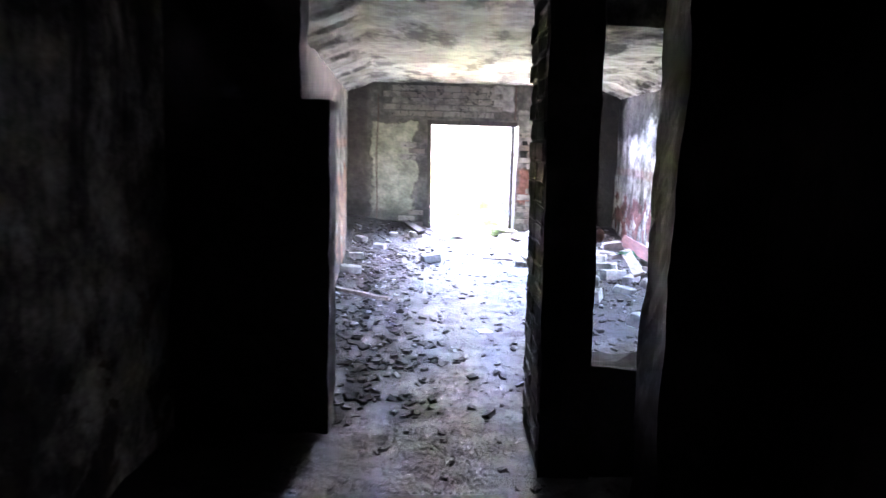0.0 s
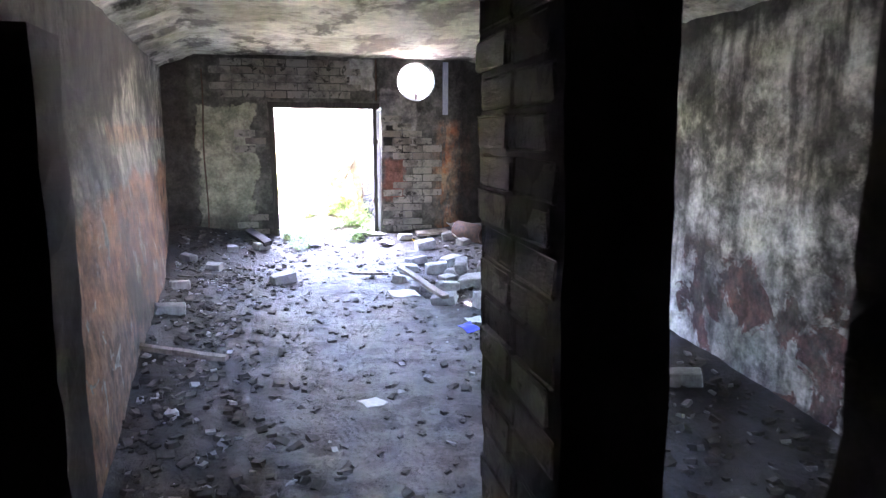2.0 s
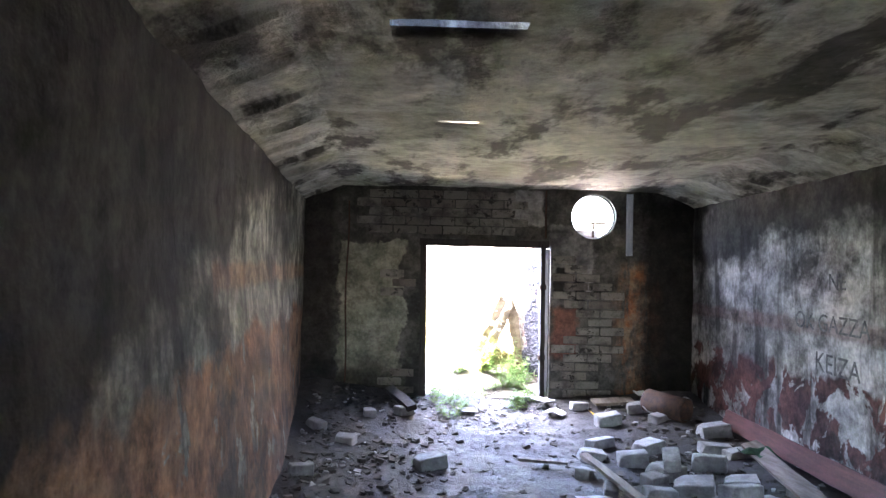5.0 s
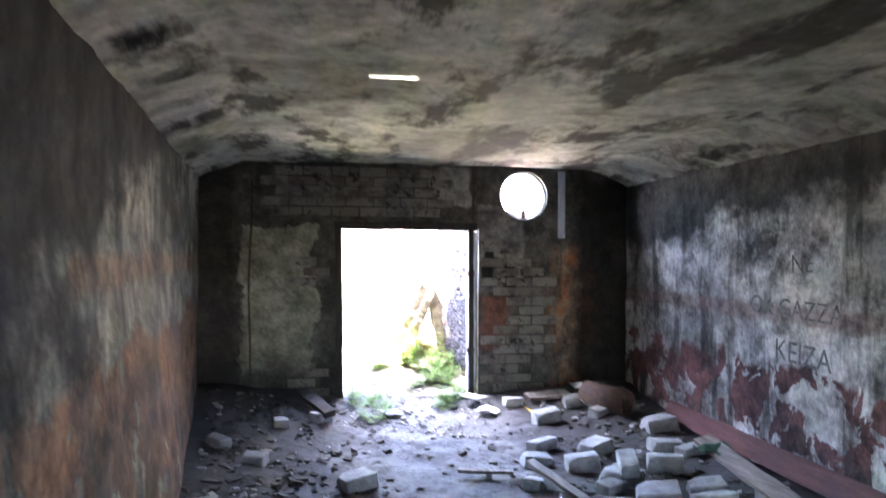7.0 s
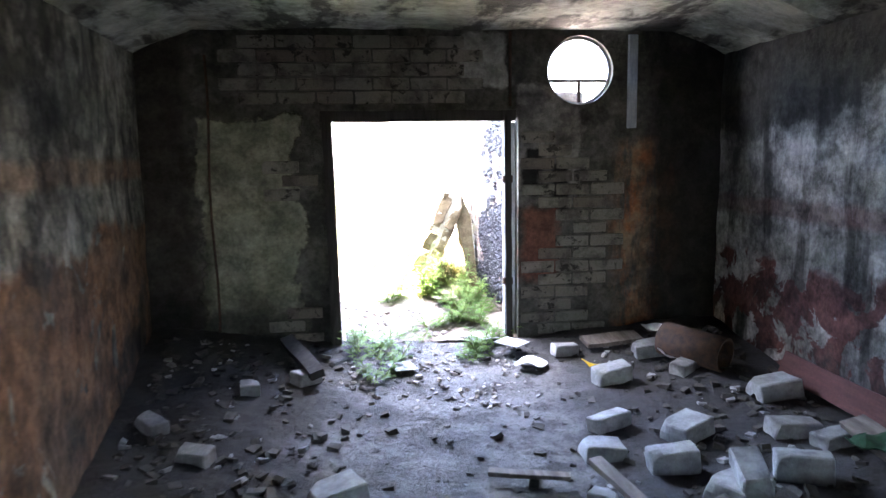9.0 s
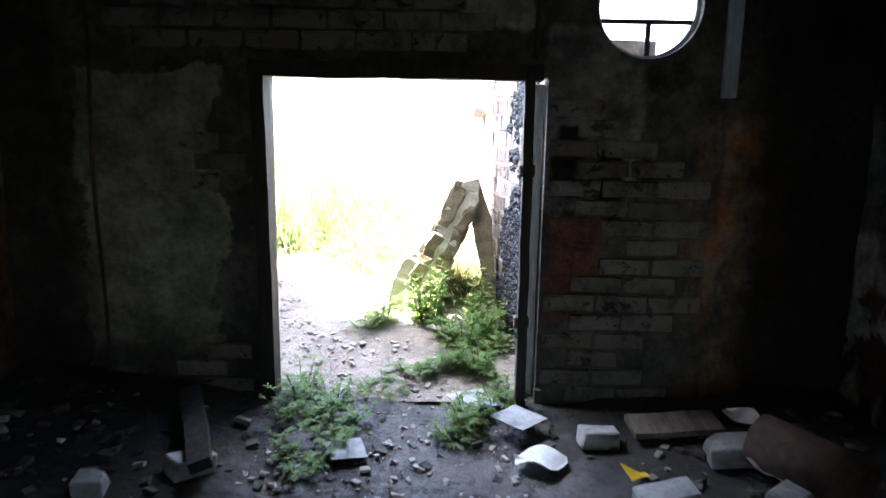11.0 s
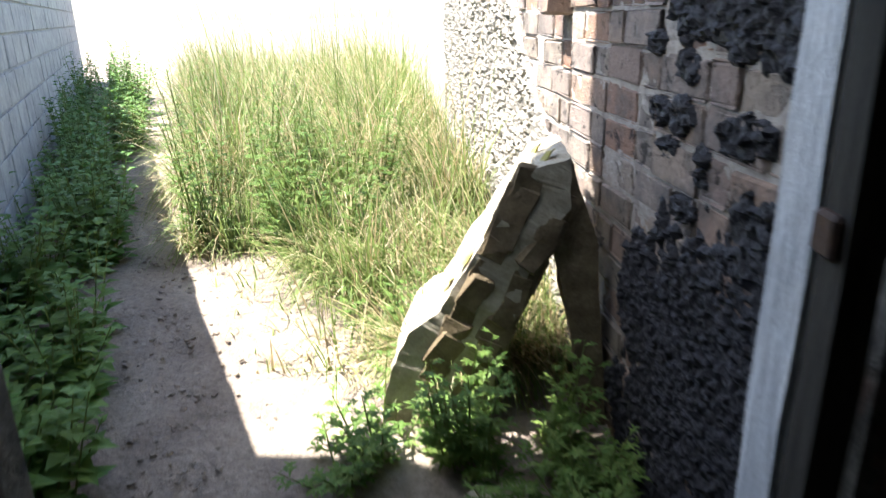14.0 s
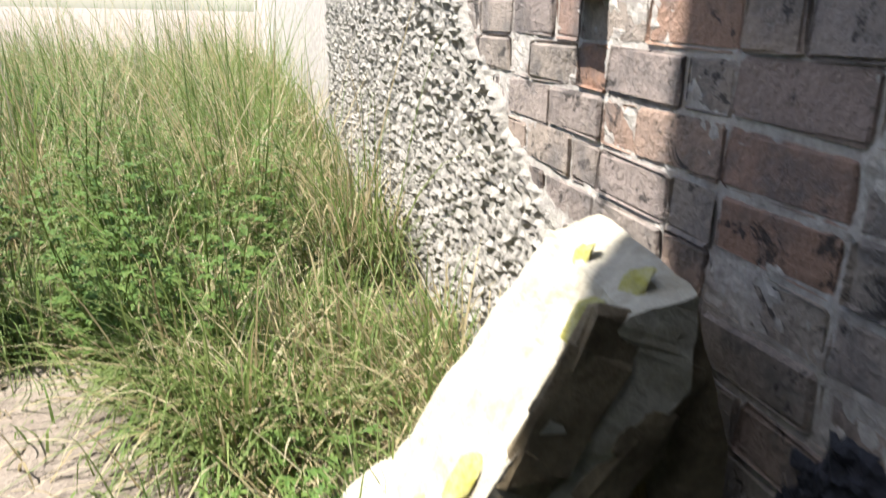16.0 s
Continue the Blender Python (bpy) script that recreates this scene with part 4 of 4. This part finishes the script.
# ---------------------------------------------------------------- bricks, blocks and coatings of the walls
def brick_mesh(l, d, h, mat, seed):
    rng = random.Random(seed)
    bm = bmesh.new()
    add_box(bm, (-d, -l / 2, -h / 2), (0, l / 2, h / 2), 0.007, 0.0045, rng)
    me = bpy.data.meshes.new("brick")
    bm.to_mesh(me)
    bm.free()
    me.materials.append(mat)
    return me


def outer_bricks(parent, y0, y1, z0, z1, keep, seed):
    """Courses of stretchers and headers on a wall facing -x, in the wall's own frame."""
    rng = random.Random(seed)
    long = [brick_mesh(0.241, 0.008, 0.089, M_BRICK, k) for k in range(6)]
    short = [brick_mesh(0.117, 0.008, 0.089, M_BRICK, 10 + k) for k in range(6)]
    for c in range(int((z1 - z0) / 0.1)):
        y, k = y0 - (0.12 * (c % 2)), c
        while y < y1:
            head = (k % 3 == 0) if c % 2 else (k % 2 == 0)
            l = 0.126 if head else 0.25
            yc, zc = y + l / 2, z0 + 0.1 * c + 0.05
            if y > y0 - 0.02 and yc + l / 2 < y1 and keep(yc, zc):
                b = new("brick", rng.choice(short if head else long))
                b.parent = parent
                b.location = (rng.uniform(-0.004, 0.006), yc, zc + rng.uniform(-0.004, 0.004))
                b.rotation_euler = (rng.uniform(-0.015, 0.015), 0, rng.uniform(-0.02, 0.02))
            y += l
            k += 1


def rough_edge(z):
    return 0.12 + max(0, z - 0.95) * 1.5


outer_bricks(WALL_OUT, -1.34, 1.7, 0.2, 1.95, lambda y, z: y < rough_edge(z) + 0.12, 1)




def roughcast():
    """Coarse pebbly render with a ragged edge, standing proud of the bricks."""
    cell, y1, z0, z1 = 0.0125, 4.0, 0.3, 1.95
    ny, nz = int(y1 / cell), int((z1 - z0) / cell)
    verts, faces, idx = [], [], {}

    def vert(i, j):
        if (i, j) not in idx:
            y, z = cell * i, z0 + cell * j
            p = Vector((y, z, 0))
            h = 0.030 + 0.024 * noise.noise(p * 40) + 0.016 * noise.noise(p * 75 + Vector((0, 0, 4))) + 0.008 * noise.noise(p * 6)
            edge = y - rough_edge(z) - 0.10 * noise.noise(p * 7 + Vector((0, 0, 9)))
            h *= max(0, min(1, edge / 0.04))
            jit = noise.noise_vector(p * 90) * 0.006
            idx[i, j] = len(verts)
            verts.append((-h + 0.004, y + jit.x, z + jit.y))
        return idx[i, j]

    for i in range(ny):
        for j in range(nz):
            y, z = cell * (i + 0.5), z0 + cell * (j + 0.5)
            if y - rough_edge(z) - 0.10 * noise.noise(Vector((y, z, 0)) * 7 + Vector((0, 0, 9))) > -0.02:
                faces.append((vert(i, j), vert(i, j + 1), vert(i + 1, j + 1), vert(i + 1, j)))
    ob = soup("roughcast", verts, faces, M_ROUGH)
    ob.parent = WALL_OUT
    tagged(ob, "coarse grey pebbly roughcast coat")


roughcast()


def mortar():
    """Rough pointing squeezed out between the bricks and smeared over their edges."""
    cell, y0, y1, z0, z1 = 0.0125, -1.36, 1.7, 0.2, 1.95
    ny, nz = int((y1 - y0) / cell), int((z1 - z0) / cell)
    verts, faces = [], []
    for i in range(ny + 1):
        for j in range(nz + 1):
            p = Vector((y0 + cell * i, z0 + cell * j, 2.0))
            h = 0.001 + 0.0035 * noise.noise(p * 5) + 0.005 * noise.noise(p * 22) + 0.005 * noise.noise(p * 60)
            verts.append((-max(h, 0.001), p.x, p.y))
    for i in range(ny):
        for j in range(nz):
            a = i * (nz + 1) + j
            faces.append((a, a + 1, a + nz + 2, a + nz + 1))
    ob = soup("mortar", verts, faces, M_MORTAR)
    ob.parent = WALL_OUT
    tagged(ob, "rough crumbling lime mortar between the bricks")


mortar()


def tar(y, z, ry, rz, seed):
    """A thick blistered crust of bitumen on the bricks, ragged at its edge."""
    cell = 0.0085
    ny, nz = int(1.5 * ry / cell), int(1.5 * rz / cell)
    verts, faces, idx = [], [], {}
    off = Vector((0, 0, seed * 3.7))

    def inside(p):
        return 1 - (p.x / ry) ** 2 - (p.y / rz) ** 2 + 0.8 * noise.noise(p * 7 + off) + 0.6 * noise.noise(p * 24 + off)

    def vert(i, j):
        if (i, j) not in idx:
            p = Vector((cell * i, cell * j, 0))
            h = 0.020 + 0.016 * noise.noise(p * 42 + off) + 0.012 * noise.noise(p * 85 + off)
            h *= max(0.0, min(1.0, inside(p) / 0.25))
            jit = noise.noise_vector(p * 70 + off) * 0.006
            idx[i, j] = len(verts)
            verts.append((-h + 0.002, p.x + jit.x, p.y + jit.y))
        return idx[i, j]

    for i in range(-ny, ny):
        for j in range(-nz, nz):
            if inside(Vector((cell * (i + 0.5), cell * (j + 0.5), 0))) > 0:
                faces.append((vert(i, j), vert(i, j + 1), vert(i + 1, j + 1), vert(i + 1, j)))
    if not faces:
        return
    ob = soup("tar_patch", verts, faces, M_TAR)
    ob.parent = WALL_OUT
    ob.location = (0, y - BEND, z)
    tagged(ob, "black blistered bitumen patch")


for k, (y, z, ry, rz) in enumerate([(12.0, 1.47, 0.06, 0.035), (12.07, 1.365, 0.11, 0.045), (12.08, 1.28, 0.05, 0.03), (11.92, 1.30, 0.045, 0.04), (11.90, 1.24, 0.035, 0.03), (11.97, 1.16, 0.06, 0.028),
                                    (11.85, 0.85, 0.36, 0.26), (12.17, 0.86, 0.13, 0.2), (11.62, 1.12, 0.16, 0.12), (11.86, 1.66, 0.30, 0.14), (11.6, 1.55, 0.16, 0.08), (11.72, 1.36, 0.1, 0.04),
                                    (12.2, 1.52, 0.05, 0.03), (11.55, 0.6, 0.2, 0.3), (11.68, 1.92, 0.22, 0.12), (12.0, 0.52, 0.3, 0.2)]):
    tar(y, z, ry * 1.1, rz * 1.1, k + 1)

bm = bmesh.new()
add_box(bm, (-0.09, -0.06, -0.035), (0.02, 0.06, 0.035), 0.008, 0.005, random.Random(3))
part("brick", bm, M_BRICK, WALL_OUT, "brick end sticking out of the wall").location = (0, 0.25, 1.62)


def end_bricks():
    """Bare courses over the doorway and beside it, where the plaster has gone."""
    rng = random.Random(6)
    kinds = [brick_mesh(0.24, 0.007, 0.078, M_BRICK_IN, 40 + k) for k in range(6)]
    for c in range(23):
        z = 0.2 + 0.092 * c + 0.045
        for k in range(13):
            x = -0.86 + 0.254 * k + (0.127 if c % 2 else 0)
            over = z > DZ + 0.09 and -0.75 < x < 0.85
            beside = 1.27 < x < 1.9 and z < 1.75 and noise.noise(Vector((x * 2, z * 2, 4))) > -0.12
            left = -0.6 < x < -0.25 and z < 1.5 and noise.noise(Vector((x * 2, z * 2, 7))) > 0.05
            if over or beside or left:
                b = new("brick", rng.choice(kinds))
                b.parent = WALL_END
                b.matrix_basis = pose(x, YE - 0.002 + rng.uniform(0, 0.004), z, 0, 0, 90)


end_bricks()


def wing_blocks():
    rng = random.Random(8)
    kinds = []
    for s in range(5):
        r = random.Random(60 + s)
        bm = bmesh.new()
        add_box(bm, (0, -0.19, -0.092), (0.014, 0.19, 0.092), 0.006, 0.003, r)
        me = bpy.data.meshes.new("block")
        bm.to_mesh(me)
        bm.free()
        me.materials.append(M_BLOCKWALL)
        kinds.append(me)
    for c in range(8):
        for k in range(28):
            b = new("block", rng.choice(kinds))
            b.parent = wing
            b.location = (0, 0.3 + 0.4 * k + 0.2 * (c % 2), 0.42 + 0.2 * c)
            b.rotation_euler = (0, 0, rng.uniform(-0.01, 0.01))


wing_blocks()


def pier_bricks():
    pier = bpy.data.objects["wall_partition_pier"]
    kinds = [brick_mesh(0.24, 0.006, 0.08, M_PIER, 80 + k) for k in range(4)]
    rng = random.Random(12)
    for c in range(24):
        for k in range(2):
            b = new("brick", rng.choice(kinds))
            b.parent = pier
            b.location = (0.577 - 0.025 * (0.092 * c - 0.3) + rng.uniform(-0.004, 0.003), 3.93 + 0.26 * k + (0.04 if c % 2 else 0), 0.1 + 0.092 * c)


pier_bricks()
